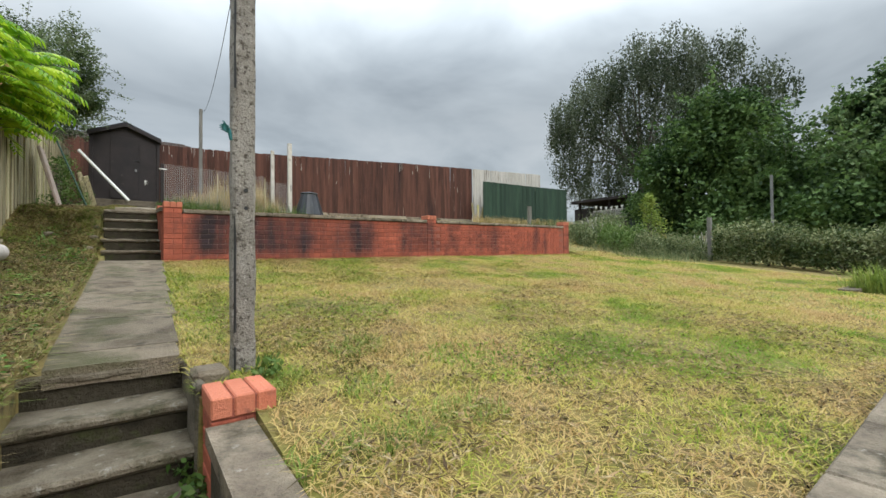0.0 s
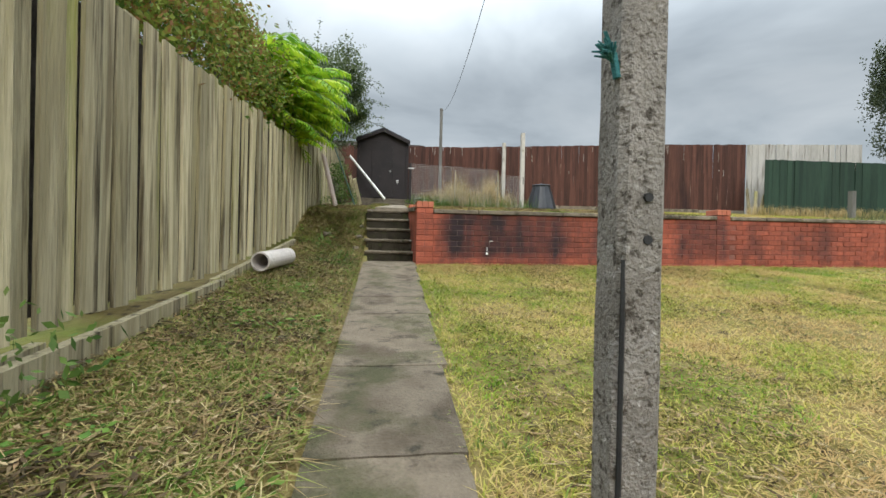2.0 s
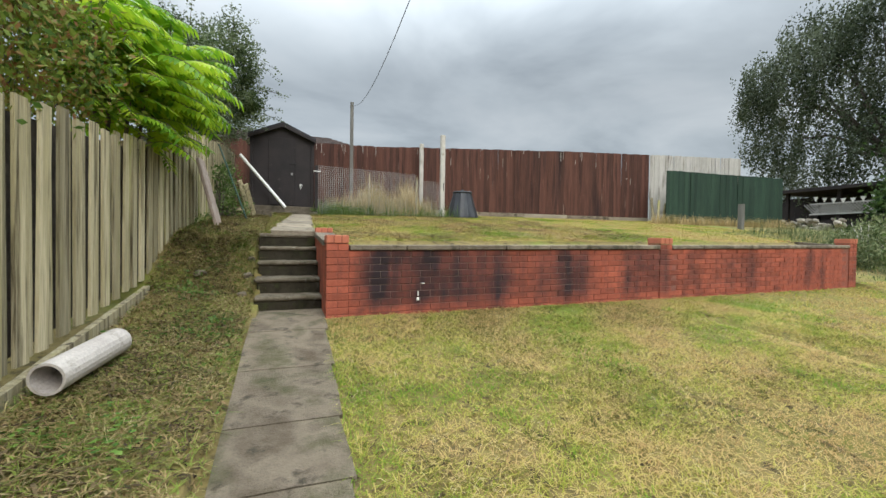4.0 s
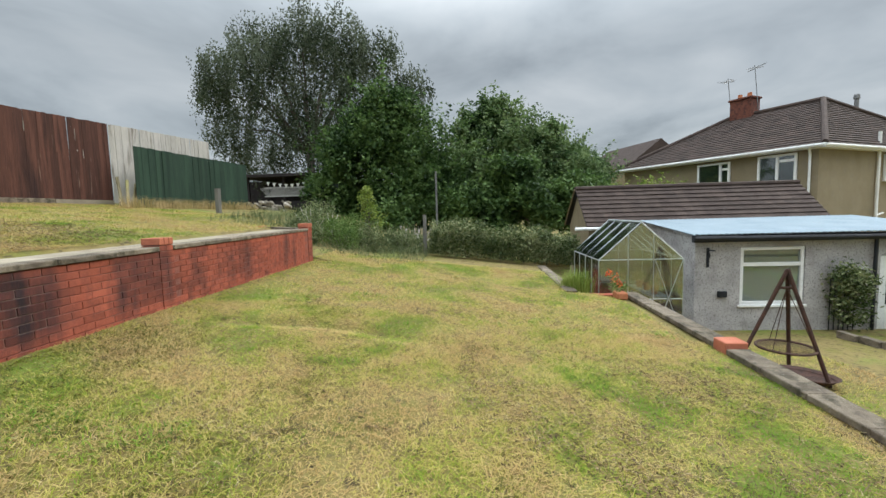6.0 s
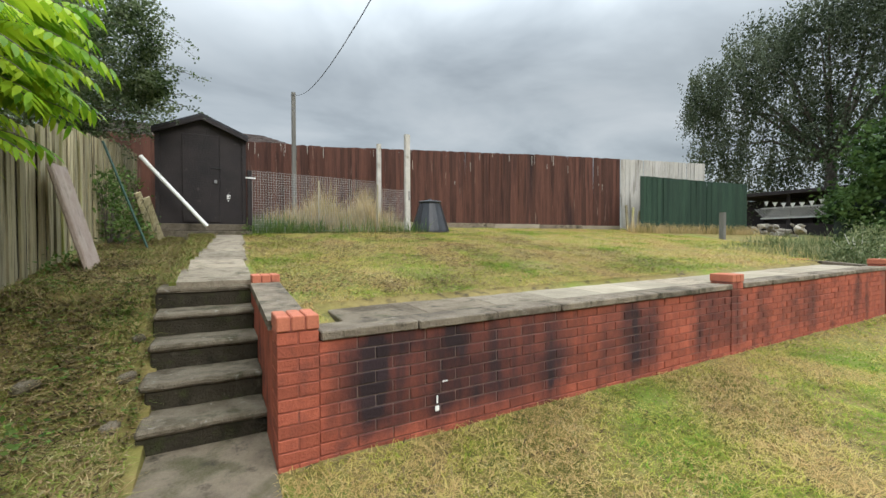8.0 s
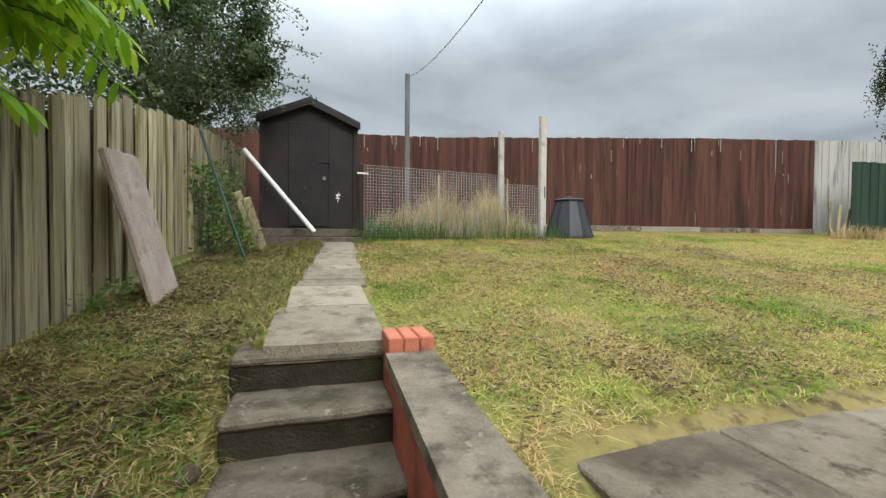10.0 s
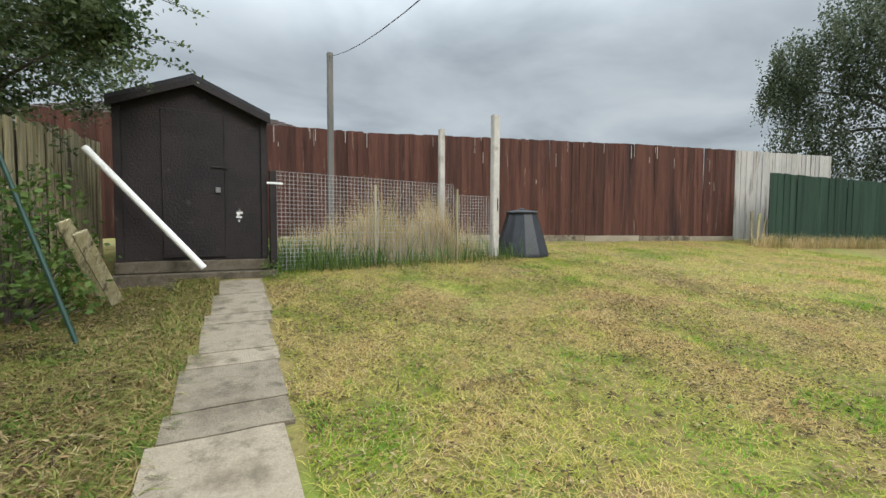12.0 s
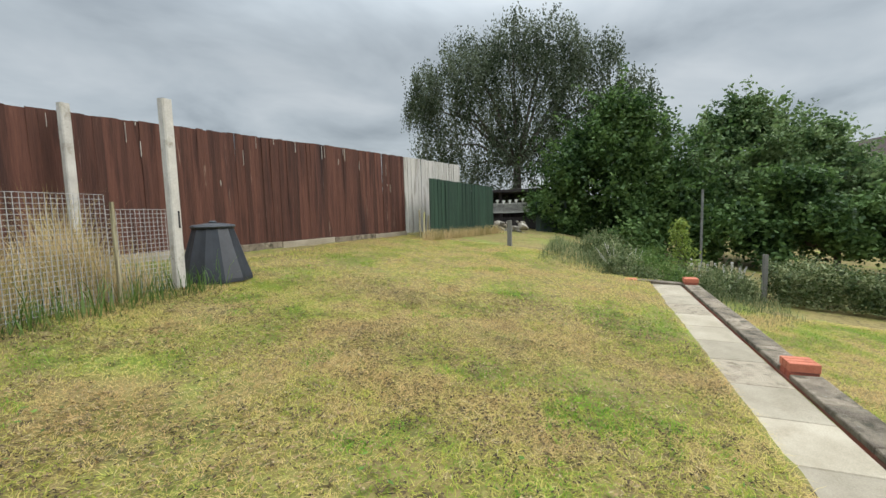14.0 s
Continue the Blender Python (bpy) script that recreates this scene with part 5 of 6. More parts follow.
part("wall_lamp", rod((OX0 - 0.1, -13.92, 0.02), (OX0 - 0.004, -13.92, 0.02), 0.12, 0.13, 12), FASCIA, ob_)
shrub("wall_climber", [(10.25, -12.6, -1.0, 0.42), (10.2, -12.5, -0.65, 0.32), (10.25, -12.65, -1.45, 0.36), (10.25, -12.8, -0.8, 0.3)], 700, HEDGE, 0.05, 0.09, "dark green climber on a trellis by the white door", "climber", stem=False)
tr = bmesh.new()
for i in range(6):
    box(10.44, 10.46, -12.9 + i * 0.11, -12.885 + i * 0.11, -2.1, -0.6, 0, tr)
tagged(link("trellis", tr, FASCIA), "dark garden trellis against the pebbledash", "trellis")
WB = surface("green_plastic", [(0.03, 0.13, 0.03), (0.05, 0.18, 0.05)], 3, 0.45, 0.1, 50)
wb = tagged(holder("water_butt"), "green plastic water butt with a lid", "water butt")
part("barrel", faceted([(0.33, 0), (0.38, 0.25), (0.38, 0.6), (0.34, 0.85)], 28), WB, wb, smooth=True)
part("lid", faceted([(0.36, 0.852), (0.36, 0.89), (0.30, 0.92)], 28), WB, wb)
part("rim", faceted([(0.392, 0.40), (0.398, 0.43), (0.392, 0.46)], 28), WB, wb)
wb.location = (9.5, -13.5, -1.95)
wb.location.z = yard_z(9.5, 0)
edge = tagged(holder("yard_edging"), "low dark brick edging beside the outbuilding path", "edging", kind="structure")
for i in range(12):
    part("edging_block", box(9.3 - i * 0.48, 9.76 - i * 0.48, -12.1 - i * 0.05, -11.95 - i * 0.05, -2.1, yard_z(9.4 - i * 0.48, 0) + 0.14, 0.012), COPING, edge)

# ---- greenhouse ----
gh = tagged(holder("greenhouse"), "aluminium framed glass greenhouse below the lawn wall", "greenhouse")
GX0, GX1, GY0, GY1, GB, GE, GR = 9.2, 11.4, -6.5, -8.3, -1.75, -0.02, 0.80
GM = (GY0 + GY1) / 2


def bar(a, b, name="frame_bar", r=0.010):
    part(name, rod(a, b, r, r, 4), ALU, gh)


nb = 4
for i in range(nb + 1):
    x = GX0 + (GX1 - GX0) * i / nb
    for y in (GY0, GY1):
        bar((x, y, GB), (x, y, GE)); bar((x, y, GE), (x, GM, GR))
for x in (GX0, GX1):
    for y in (GY0 + (GY1 - GY0) * 0.35, GY0 + (GY1 - GY0) * 0.65):
        bar((x, y, GB), (x, y, GE + (GR - GE) * 0.70))
    bar((x, GY0, GE), (x, GY1, GE)); bar((x, GY0, GB + 0.02), (x, GY1, GB + 0.02)); bar((x, GY0, -0.9), (x, GY1, -0.9))
bar((GX0, GY1, GE), (GX0, GY1 + 0.6, GB)); bar((GX0, GY1, GB), (GX0, GY1 + 0.6, GE))
for y in (GY0, GY1):
    bar((GX0, y, GE), (GX1, y, GE)); bar((GX0, y, GB + 0.02), (GX1, y, GB + 0.02))
bar((GX0, GM, GR), (GX1, GM, GR), r=0.028)


def pane(*corners):
    bm = bmesh.new()
    c = [Vector(q) for q in corners]
    nrm_ = (c[1] - c[0]).cross(c[2] - c[0]).normalized() * 0.004
    a = [bm.verts.new(q) for q in c]
    b = [bm.verts.new(q + nrm_) for q in c]
    bm.faces.new(a[::-1]); bm.faces.new(b)
    for i in range(len(c)):
        bm.faces.new((a[i], a[(i + 1) % len(c)], b[(i + 1) % len(c)], b[i]))
    o = part("pane", bm, GHGLASS, gh)
    o.visible_shadow = False


for i in range(nb):
    xa, xb = GX0 + (GX1 - GX0) * i / nb + 0.02, GX0 + (GX1 - GX0) * (i + 1) / nb - 0.02
    for y in (GY0, GY1):
        pane((xa, y, GB + 0.04), (xb, y, GB + 0.04), (xb, y, GE - 0.03), (xa, y, GE - 0.03))
        pane((xa, y, GE + 0.02), (xb, y, GE + 0.02), (xb, GM, GR - 0.02), (xa, GM, GR - 0.02))
for x in (GX0, GX1):
    pane((x, GY0, GB + 0.04), (x, GY1, GB + 0.04), (x, GY1, GE), (x, GM, GR - 0.03), (x, GY0, GE))
part("shelf", box(9.5, 11.2, -8.2, -7.8, -0.95, -0.92), ALU, gh)
part("base_wall", box(GX0 - 0.05, GX1 + 0.05, GY1 - 0.05, GY0 + 0.05, -2.2, GB - 0.002), CONCRETE, gh)
POT = surface("terracotta", [(0.38, 0.13, 0.06), (0.46, 0.18, 0.09)], 6, 0.85, 0.3, 60)
for i, (x, y) in enumerate(((9.9, -8.0), (10.4, -8.02), (10.8, -8.0))):
    pt = tagged(holder("plant_pot"), "terracotta plant pot with a green seedling in the greenhouse", "plant pot", "greenhouse pots")
    part("pot", faceted([(0.06, 0), (0.09, 0.16), (0.095, 0.18)], 14), POT, pt)
    f = foliage("leaves", clumps([(0, 0, 0.3)], [0.14], 70), 0.04, 0.09, WEED, pt)
    pt.location = (x, y, -0.918)
# flowers and pots at the wall
RED = leafy("red_flower", [(0.55, 0.03, 0.015), (0.75, 0.08, 0.02), (0.80, 0.16, 0.03)], 0.6, 0.3, 5)
gz = ground_z(8.9, -6.1)
n = 420
tagged(blades("spiky_plant", np.stack([rng.normal(8.95, 0.14, n), rng.normal(-5.95, 0.14, n), np.full(n, -0.75)], 1), rng.uniform(0.3, 0.75, n), 0.55, 0.018, YELLOWGREEN), "arching green strap-leaved plant by the greenhouse", "plant")
fl = tagged(holder("flower_pot"), "terracotta trough of red flowers on the wall end", "flower pot")
part("trough", box(8.1, 8.4, -6.74, -6.54, -0.68, -0.54, 0.02), POT, fl)
foliage("flowers", clumps([(8.2, -6.62, -0.38), (8.4, -6.6, -0.30), (8.5, -6.5, -0.2)], [0.06, 0.08, 0.06], 45), 0.025, 0.035, RED, fl)["kind"] = "stuff"
foliage("leaves", clumps([(8.3, -6.62, -0.42)], [0.16], 120), 0.03, 0.07, WEED, fl)

# ---- barbecue tripod ----
RUSTY = surface("rusty_iron", [(0.035, 0.022, 0.018), (0.085, 0.04, 0.028)], 8, 0.8, 0.4, 60)
tp = tagged(holder("barbecue_tripod"), "rusty dark iron barbecue tripod with hanging grill", "barbecue")
top = Vector((6.9, -8.8, 0.05))
feet = [(7.05, -8.05, -1.82), (6.6, -9.3, -1.80), (7.4, -9.25, -1.83)]
for f_ in feet:
    part("leg", rod(top, f_, 0.032, 0.03, 8), RUSTY, tp)
part("cross_bar", rod(top.lerp(Vector(feet[0]), 0.16), top.lerp(Vector(feet[1]), 0.16), 0.022, 0.022, 6), RUSTY, tp)
gc = Vector((6.95, -8.85, -1.25))
for k in range(3):
    a = 2.1 * k
    part("chain", rod(top - Vector((0, 0, 0.3)), gc + Vector((0.38 * math.cos(a), 0.38 * math.sin(a), 0)), 0.006, 0.006, 5), RUSTY, tp)


def ring(c, r, t, seg=28, bm=None):
    bm = bm or bmesh.new()
    for i in range(seg):
        a, b = 2 * math.pi * i / seg, 2 * math.pi * (i + 1) / seg
        rod(c + Vector((r * math.cos(a), r * math.sin(a), 0)), c + Vector((r * math.cos(b), r * math.sin(b), 0)), t, t, 5, bm)
    return bm


gr = ring(gc, 0.40, 0.02)
for i in range(15):
    u = -0.36 + i * 0.051
    q = math.sqrt(0.16 - u * u)
    rod(gc + Vector((u, -q, 0)), gc + Vector((u, q, 0)), 0.005, 0.005, 4, gr)
part("grill", gr, RUSTY, tp)
bowl = faceted([(0.12, 0), (0.33, 0.07), (0.44, 0.17), (0.455, 0.17), (0.35, 0.10), (0.1, 0.03)], 28)
fb = part("fire_bowl", bowl, RUSTY, tp, "shallow rusty fire bowl", smooth=True)
fb.matrix_basis = pose(6.75, -9.0, yard_z(6.7, 0) + 0.01, 4, 3, 0)

# ---- low tiled garage ----
garage = tagged(holder("garage"), "low rendered garage with brown tiled gable roof", "garage")
QX0, QX1, QY0, QY1, QE, QR = 13.9, 17.1, -7.5, -15.2, 0.50, 1.82
QM = (QX0 + QX1) / 2
part("wall", box(QX0 + 0.25, QX1 - 0.25, QY1, QY0 - 0.12, -2.4, QE - 0.02), RENDER, garage)
for y0, y1 in ((QY0 - 0.3, QY0 - 0.12), (QY1, QY1 + 0.2)):
    gbl = bmesh.new()
    a = [gbl.verts.new(c) for c in ((QX0 + 0.25, y0, QE - 0.02), (QX1 - 0.25, y0, QE - 0.02), (QM, y0, QR - 0.06))]
    b = [gbl.verts.new((v.co.x, y1, v.co.z)) for v in a]
    gbl.faces.new(a); gbl.faces.new(b[::-1])
    for i in range(3):
        gbl.faces.new((a[i], b[i], b[(i + 1) % 3], a[(i + 1) % 3]))
    bmesh.ops.recalc_face_normals(gbl, faces=gbl.faces)
    part("gable", gbl, RENDER, garage)


def tiled(parent, a, b, c, d, rows, name="roof_slope", single=False):
    """A roof slope a b (eave) c d (ridge), laid in overlapping courses; each course a strip of its own."""
    a, b, c, d = (Vector(q) for q in (a, b, c, d))
    nrm_ = (b - a).cross(d - a).normalized()
    if nrm_.z < 0:
        nrm_ = -nrm_
    bm = bmesh.new()
    for i in range(rows):
        u0, u1 = i / rows, min(1.0, (i + 1.25) / rows)
        p, q = a.lerp(d, u0), b.lerp(c, u0)
        r, s = b.lerp(c, u1), a.lerp(d, u1)
        cuts = max(2, int((q - p).length / 0.33))
        for k in range(cuts):
            e0, e1 = k / cuts + 0.01 / cuts, (k + 1) / cuts - 0.01 / cuts
            lift, low = 0.055 + random.uniform(-0.006, 0.006), 0.012
            v = [bm.verts.new(x) for x in (p.lerp(q, e0) + nrm_ * lift, p.lerp(q, e1) + nrm_ * lift, s.lerp(r, e1) + nrm_ * low, s.lerp(r, e0) + nrm_ * low, p.lerp(q, e0) + nrm_ * 0.004, p.lerp(q, e1) + nrm_ * 0.004)]
            bm.faces.new(v[:4]); bm.faces.new((v[4], v[5], v[1], v[0]))
            if single:
                part("tile", bm, TILE, parent)
                bm = bmesh.new()
    if single:
        bm.free()
    else:
        part(name, bm, TILE, parent)["kind"] = "stuff"
    base = bmesh.new()
    base.faces.new([base.verts.new(x) for x in (a, b, c, d)])
    part("roof_deck", base, ROOFFELT, parent)


tiled(garage, (QX0, QY0, QE), (QX0, QY1, QE), (QM, QY1, QR), (QM, QY0, QR), 9, single=True)
tiled(garage, (QX1, QY0, QE), (QX1, QY1, QE), (QM, QY1, QR), (QM, QY0, QR), 9)
part("ridge_tiles", rod((QM, QY0, QR + 0.03), (QM, QY1, QR + 0.03), 0.09, 0.09, 8), TILE, garage)
part("bargeboard", rod((QX1, QY0 + 0.02, QE + 0.02), (QM, QY0 + 0.02, QR), 0.03, 0.03, 4), RENDER, garage)
part("gutter", rod((QX0 - 0.06, QY0 + 0.4, QE - 0.04), (QX0 - 0.06, QY1, QE - 0.06), 0.055, 0.055, 8), WHITE, garage)

# ---- house ----
house = tagged(holder("house", (17.0, -17.0, -2.4), 27.0), "two-storey beige rendered house with hipped brown tiled roof", "house")
HL, HD, HE, HRZ = 9.4, 14.0, 5.72, 8.95     # local: x along the garden side, y away; heights over its base


def h_wall():
    bm = bmesh.new()
    box(0, HL, -HD, -0.15, 0, HE, 0, bm)
    return bm


part("wall", h_wall(), RENDER, house)
part("garden_wall", box(0.0, HL, -0.148, 0.0, 0, HE), RENDER, house)
o = 0.32
ev = HE - 0.02
r0, r1 = (2.3, -5.0, HRZ - 0.6), (6.6, -5.0, HRZ - 0.6)
c00, c10, c11, c01 = (-o, o, ev), (HL + o, o, ev), (HL + o, -HD - o, ev), (-o, -HD - o, ev)
tiled(house, c00, c10, r1, r0, 22)
tiled(house, c01, c00, r0, r0, 22)
tiled(house, c10, c11, r1, r1, 22)
tiled(house, c11, c01, r0, r1, 22)
for a, b in ((c00, r0), (c01, r0), (c10, r1), (r0, r1)):
    part("hip_tiles", rod(Vector(a) + Vector((0, 0, 0.06)), Vector(b) + Vector((0, 0, 0.06)), 0.11, 0.11, 8), TILE, house)
for a, b in ((c00, c10), (c01, c00)):
    part("gutter", rod(Vector(a) - Vector((0, 0, 0.02)), Vector(b) - Vector((0, 0, 0.02)), 0.07, 0.07, 8), WHITE, house)
part("soffit", box(-o + 0.02, HL + o - 0.02, -HD - o + 0.02, o - 0.02, ev - 0.12, ev - 0.05), WHITE, house)
north = lambda x, z: pose(x, 0.0, z, 0, 0, 180)     # windows in the garden side, facing local +y
window(house, pose(2.12, 0.055, 4.15, 0, 0, 180), 1.44, 1.37, [(0, 0.52, 0, 1), (0.52, 1, 0, 0.8), (0.52, 1, 0.8, 1)], ROOMDARK, 0.09)
window(house, pose(4.83, 0.055, 4.2, 0, 0, 180), 1.55, 1.28, [(0, 0.72, 0, 1), (0.72, 1, 0, 0.75), (0.72, 1, 0.75, 1)], ROOMDARK, 0.09)
window(house, pose(-0.055, -4.8, 4.4, 0, 0, -90), 2.0, 1.1, [(0, 0.6, 0, 0.72), (0, 0.6, 0.72, 1), (0.6, 1, 0, 1)], BLIND, 0.08)
window(house, pose(-0.055, -5.6, 2.1, 0, 0, -90), 0.9, 0.7, [(0, 1, 0, 1)], BLIND, 0.07)
part("soil_pipe", rod((-0.09, -4.2, 0.2), (-0.09, -4.2, 6.4), 0.06, 0.06, 10), WHITE, house)
part("waste_pipe", rod((-0.09, -4.2, 2.9), (-0.09, -4.8, 3.0), 0.04, 0.04, 8), WHITE, house)
part("downpipe", rod((0.25, 0.08, 0.2), (0.25, 0.08, 5.4), 0.045, 0.045, 8), WHITE, house)
part("downpipe_neck", rod((0.25, 0.08, 5.4), (0.2, 0.28, 5.65), 0.045, 0.045, 8), WHITE, house)
ch = part("chimney", box(5.3, 6.4, -5.4, -4.6, HRZ - 0.9, HRZ + 0.25, 0.02), CHIMNEY, house, "red brick chimney stack")
part("chimney_cap", box(5.23, 6.47, -5.47, -4.53, HRZ + 0.252, HRZ + 0.36, 0.02), CHIMNEY, ch)
for x in (5.6, 6.1):
    part("chimney_pot", rod((x, -5.0, HRZ + 0.362), (x, -5.0, HRZ + 0.62), 0.13, 0.10, 12), POT, ch)
part("flue", rod((2.0, -7.2, 7.0), (2.0, -7.2, 8.5), 0.09, 0.09, 10), METAL, house)
part("flue_cap", rod((2.0, -7.2, 8.5), (2.0, -7.2, 8.7), 0.13, 0.11, 10), METAL, house)
for x, h, sp in ((6.55, 1.7, 1), (5.15, 2.0, -1)):
    ae = tagged(holder("aerial"), "television aerial on the chimney stack", "aerial")
    ae.parent = house
    bm = rod((x, -5.0, HRZ - 0.4), (x + 0.25, -5.0, HRZ + h), 0.025, 0.02, 6)
    rod((x + 0.25 - 0.35 * sp, -5.0, HRZ + h - 0.25), (x + 0.25 + 0.6 * sp, -5.0, HRZ + h - 0.05), 0.015, 0.015, 5, bm)
    for i in range(9):
        u = -0.6 + i * 0.15
        rod((x + 0.25 + u * 0.5, -5.25, HRZ + h - 0.15), (x + 0.25 + u * 0.5, -4.75, HRZ + h - 0.15), 0.008, 0.008, 4, bm)
    part("antenna", bm, METAL, ae)
for k in ("label", "category"):
    for o_ in [q for q in house.children if q.name.startswith("aerial")]:
        if k in o_:
            del o_[k]
shrub("garden_shrub", [(20.5, -12.2, 1.6, 0.9), (20.0, -11.0, 1.4, 0.8), (21, -13.4, 1.5, 0.8)], 900, YELLOWGREEN, 0.09, 0.14, "yellow-green shrub beside the house")

# ---- roofs far off ----
far = tagged(holder("far_house", (44, -20.0, 0), 15), "distant house with grey tiled roof", "house")
part("wall", box(-4, 4, -3, 3, -2, 4.9), RENDER, far)
part("roof", prism([(-3.4, 4.9), (3.4, 4.9), (0, 7.4)], -4.2, 4.2), TILE, far)
REDTILE = surface("red_roof_tile", [(0.16, 0.07, 0.045), (0.22, 0.10, 0.07)], 2, 0.85, 0.4, 25)
nb_ = tagged(holder("neighbour_house", (-1.0, 23.0, 2.25), 0), "red tiled bungalow roof behind the brown fence", "house")
part("wall", box(-7, 7, -3, 4, 0, 3.2), RENDER, nb_)
tiled(nb_, (-7.3, -3.4, 3.2), (7.3, -3.4, 3.2), (3.0, 0.5, 5.1), (-3.0, 0.5, 5.1), 14)
tiled(nb_, (7.3, -3.4, 3.2), (7.3, 4.4, 3.2), (3.0, 0.5, 5.1), (3.0, 0.5, 5.1), 14)
# ---- bricks of the long wall ----
COURSE, LONG = 0.0745, 0.228
full = {m: brick_mesh("brick", LONG - 0.008, 0.03, COURSE - 0.008, m) for m in (BRICK,)}
half = {m: brick_mesh("brick", LONG / 2 - 0.008, 0.03, COURSE - 0.008, m) for m in (BRICK,)}
rest = bmesh.new()
singles = 0
places = []
for c in range(10):
    x = 0.227 if c % 2 else 0.227 + LONG / 2
    if not c % 2:
        places.append((0.227 + LONG / 4, c, True))
    while x + LONG < WALL_X1 - 0.2:
        if not (4.56 < x + LONG / 2 < 4.8):
            places.append((x + LONG / 2, c, False))
        x += LONG
for x, c, short in sorted(places):
    z = wall_top(x) - (10 - c) * COURSE + 0.002
    m = BRICK
    if singles < 300:
        ob = new("brick", (half if short else full)[m])
        ob.parent = wall_1
        ob.location = (x, -0.004 + random.uniform(-0.003, 0.002), z)
        ob.rotation_euler = (0, radians(-0.6), random.uniform(-0.006, 0.006))
        singles += 1
    else:
        box(x - LONG / 2 + 0.004, x + LONG / 2 - 0.004, -0.004 + random.uniform(-0.003, 0.002), 0.026, z, z + COURSE - 0.008, 0, rest)
far_bricks = part("bricks_far_end", rest, BRICK, wall_1)
far_bricks["kind"] = "stuff"
part("paint_splash", box(0.985, 0.996, -0.0125, -0.009, 0.20, 0.255, 0.003), WHITE, wall_1, "white paint splash")
part("paint_splash", box(0.975, 1.005, -0.0125, -0.009, 0.15, 0.185, 0.003), WHITE, wall_1, "white paint splash")
part("paint_splash", box(1.03, 1.07, -0.0125, -0.009, 0.335, 0.345, 0.002), WHITE, wall_1, "white paint splash")


# ---- mown grass ----
def lawn(n, x0, x1, y0, y1, keep, h, lean, width, material, name, label):
    x, y = rng.uniform(x0, x1, n), rng.uniform(y0, y1, n)
    k = np.array([keep(a, b) for a, b in zip(x, y)])
    x, y = x[k], y[k]
    patch = np.array([noise.noise((a * 0.9, b * 0.9, 5)) for a, b in zip(x, y)])
    hh = h * rng.uniform(0.5, 1.4, len(x)) * (1 + 0.5 * patch)
    r = on_ground(x, y)
    r[:, 2] += np.where(rng.random(len(x)) < 0.35, 0.012, 0.0)
    tagged(blades(name, r, hh, lean, width, material, None, 0.55), label, "grass", kind="stuff")


def open_lawn(x, y):
    if y < 0 and x < 0.035 * (y + 4.5) - 0.17 and y > -7:
        return False
    if y > 0 and x < 0.035 * (y - 1.8) + 0.03 + 0.06 * noise.noise((0, y * 3, 2)):
        return False
    if x < (0.22 if y > 0 else 0.05) and (0 < y < 1.9 or y < -5.05):
        return False
    if -0.05 < y < 0.30 and x < 9.35:
        return False
    if 0.3 <= y < 0.84 + 0.05 * noise.noise((x * 3, 0, 0)) and 0.4 < x < 9.2:
        return False
    return True


lawn(155000, -0.2, 5.5, -6.8, -0.05, open_lawn, 0.05, 1.5, 0.0048, BLADE, "lawn_grass", "short mown straw and green lawn grass")
lawn(60000, 5.5, 11.0, -6.6, 0.0, open_lawn, 0.05, 1.4, 0.008, BLADE, "lawn_grass", "short mown straw and green lawn grass")
lawn(125000, -0.1, 5.0, 0.3, 7.0, open_lawn, 0.042, 1.6, 0.0046, BLADE, "lawn_grass", "short mown straw and green lawn grass")
lawn(60000, 5.0, 12.5, 0.6, 8.0, open_lawn, 0.05, 1.4, 0.008, BLADE, "lawn_grass", "short mown straw and green lawn grass")
lawn(80000, -1.75, -0.3, -7.5, 6.4, lambda x, y: x < (-0.73 if y < 1.9 else -0.62 + 0.085 * (y - 1.8)) + 0.05 * noise.noise((1, y * 3, 2)), 0.075, 1.5, 0.007, BANK_BLADE, "bank_grass", "rough cut dark grass on the bank by the fence")
lawn(1500, -0.22, 0.10, -4.7, -0.2, lambda x, y: x > 0.035 * (y + 4.5) - 0.19 and noise.noise((x * 2, y * 2.5, 6)) > 0.05, 0.075, 0.9, 0.006, YELLOWGREEN, "edge_grass", "longer green grass tufts along the path edge")
lawn(2500, 0.0, 0.9, -5.9, -4.6, lambda x, y: noise.noise((x * 3, y * 3, 1)) > 0.1, 0.10, 0.8, 0.006, YELLOWGREEN, "edge_grass", "longer green grass tufts beside the brick pier")
lawn(26000, 0.1, 9.0, -10.5, -7.1, lambda x, y: True, 0.05, 1.2, 0.01, BLADE, "yard_grass", "short yard grass below the wall")

HAY = leafy("cut_hay", [(0.30, 0.21, 0.10), (0.50, 0.40, 0.20), (0.62, 0.52, 0.30)], 0.8, 0.25, 3.0)
THATCH = leafy("dead_thatch", [(0.05, 0.038, 0.018), (0.12, 0.085, 0.04), (0.20, 0.15, 0.08)], 0.9, 0.15, 3.0)
LUSH = leafy("lush_grass", [(0.08, 0.19, 0.012), (0.15, 0.30, 0.02), (0.26, 0.40, 0.04)], 0.6, 0.35, 2.0)
hay_at = lambda x, y: open_lawn(x, y) and noise.noise((x * 1.1, y * 1.1, 21)) + 0.5 * noise.noise((x * 3.5, y * 3.5, 4)) > 0.0
thatch_at = lambda x, y: open_lawn(x, y) and 0.7 * noise.noise((x * 1.1, y * 1.1, 31)) + 0.8 * noise.noise((x * 9, y * 9, 4)) > 0.34
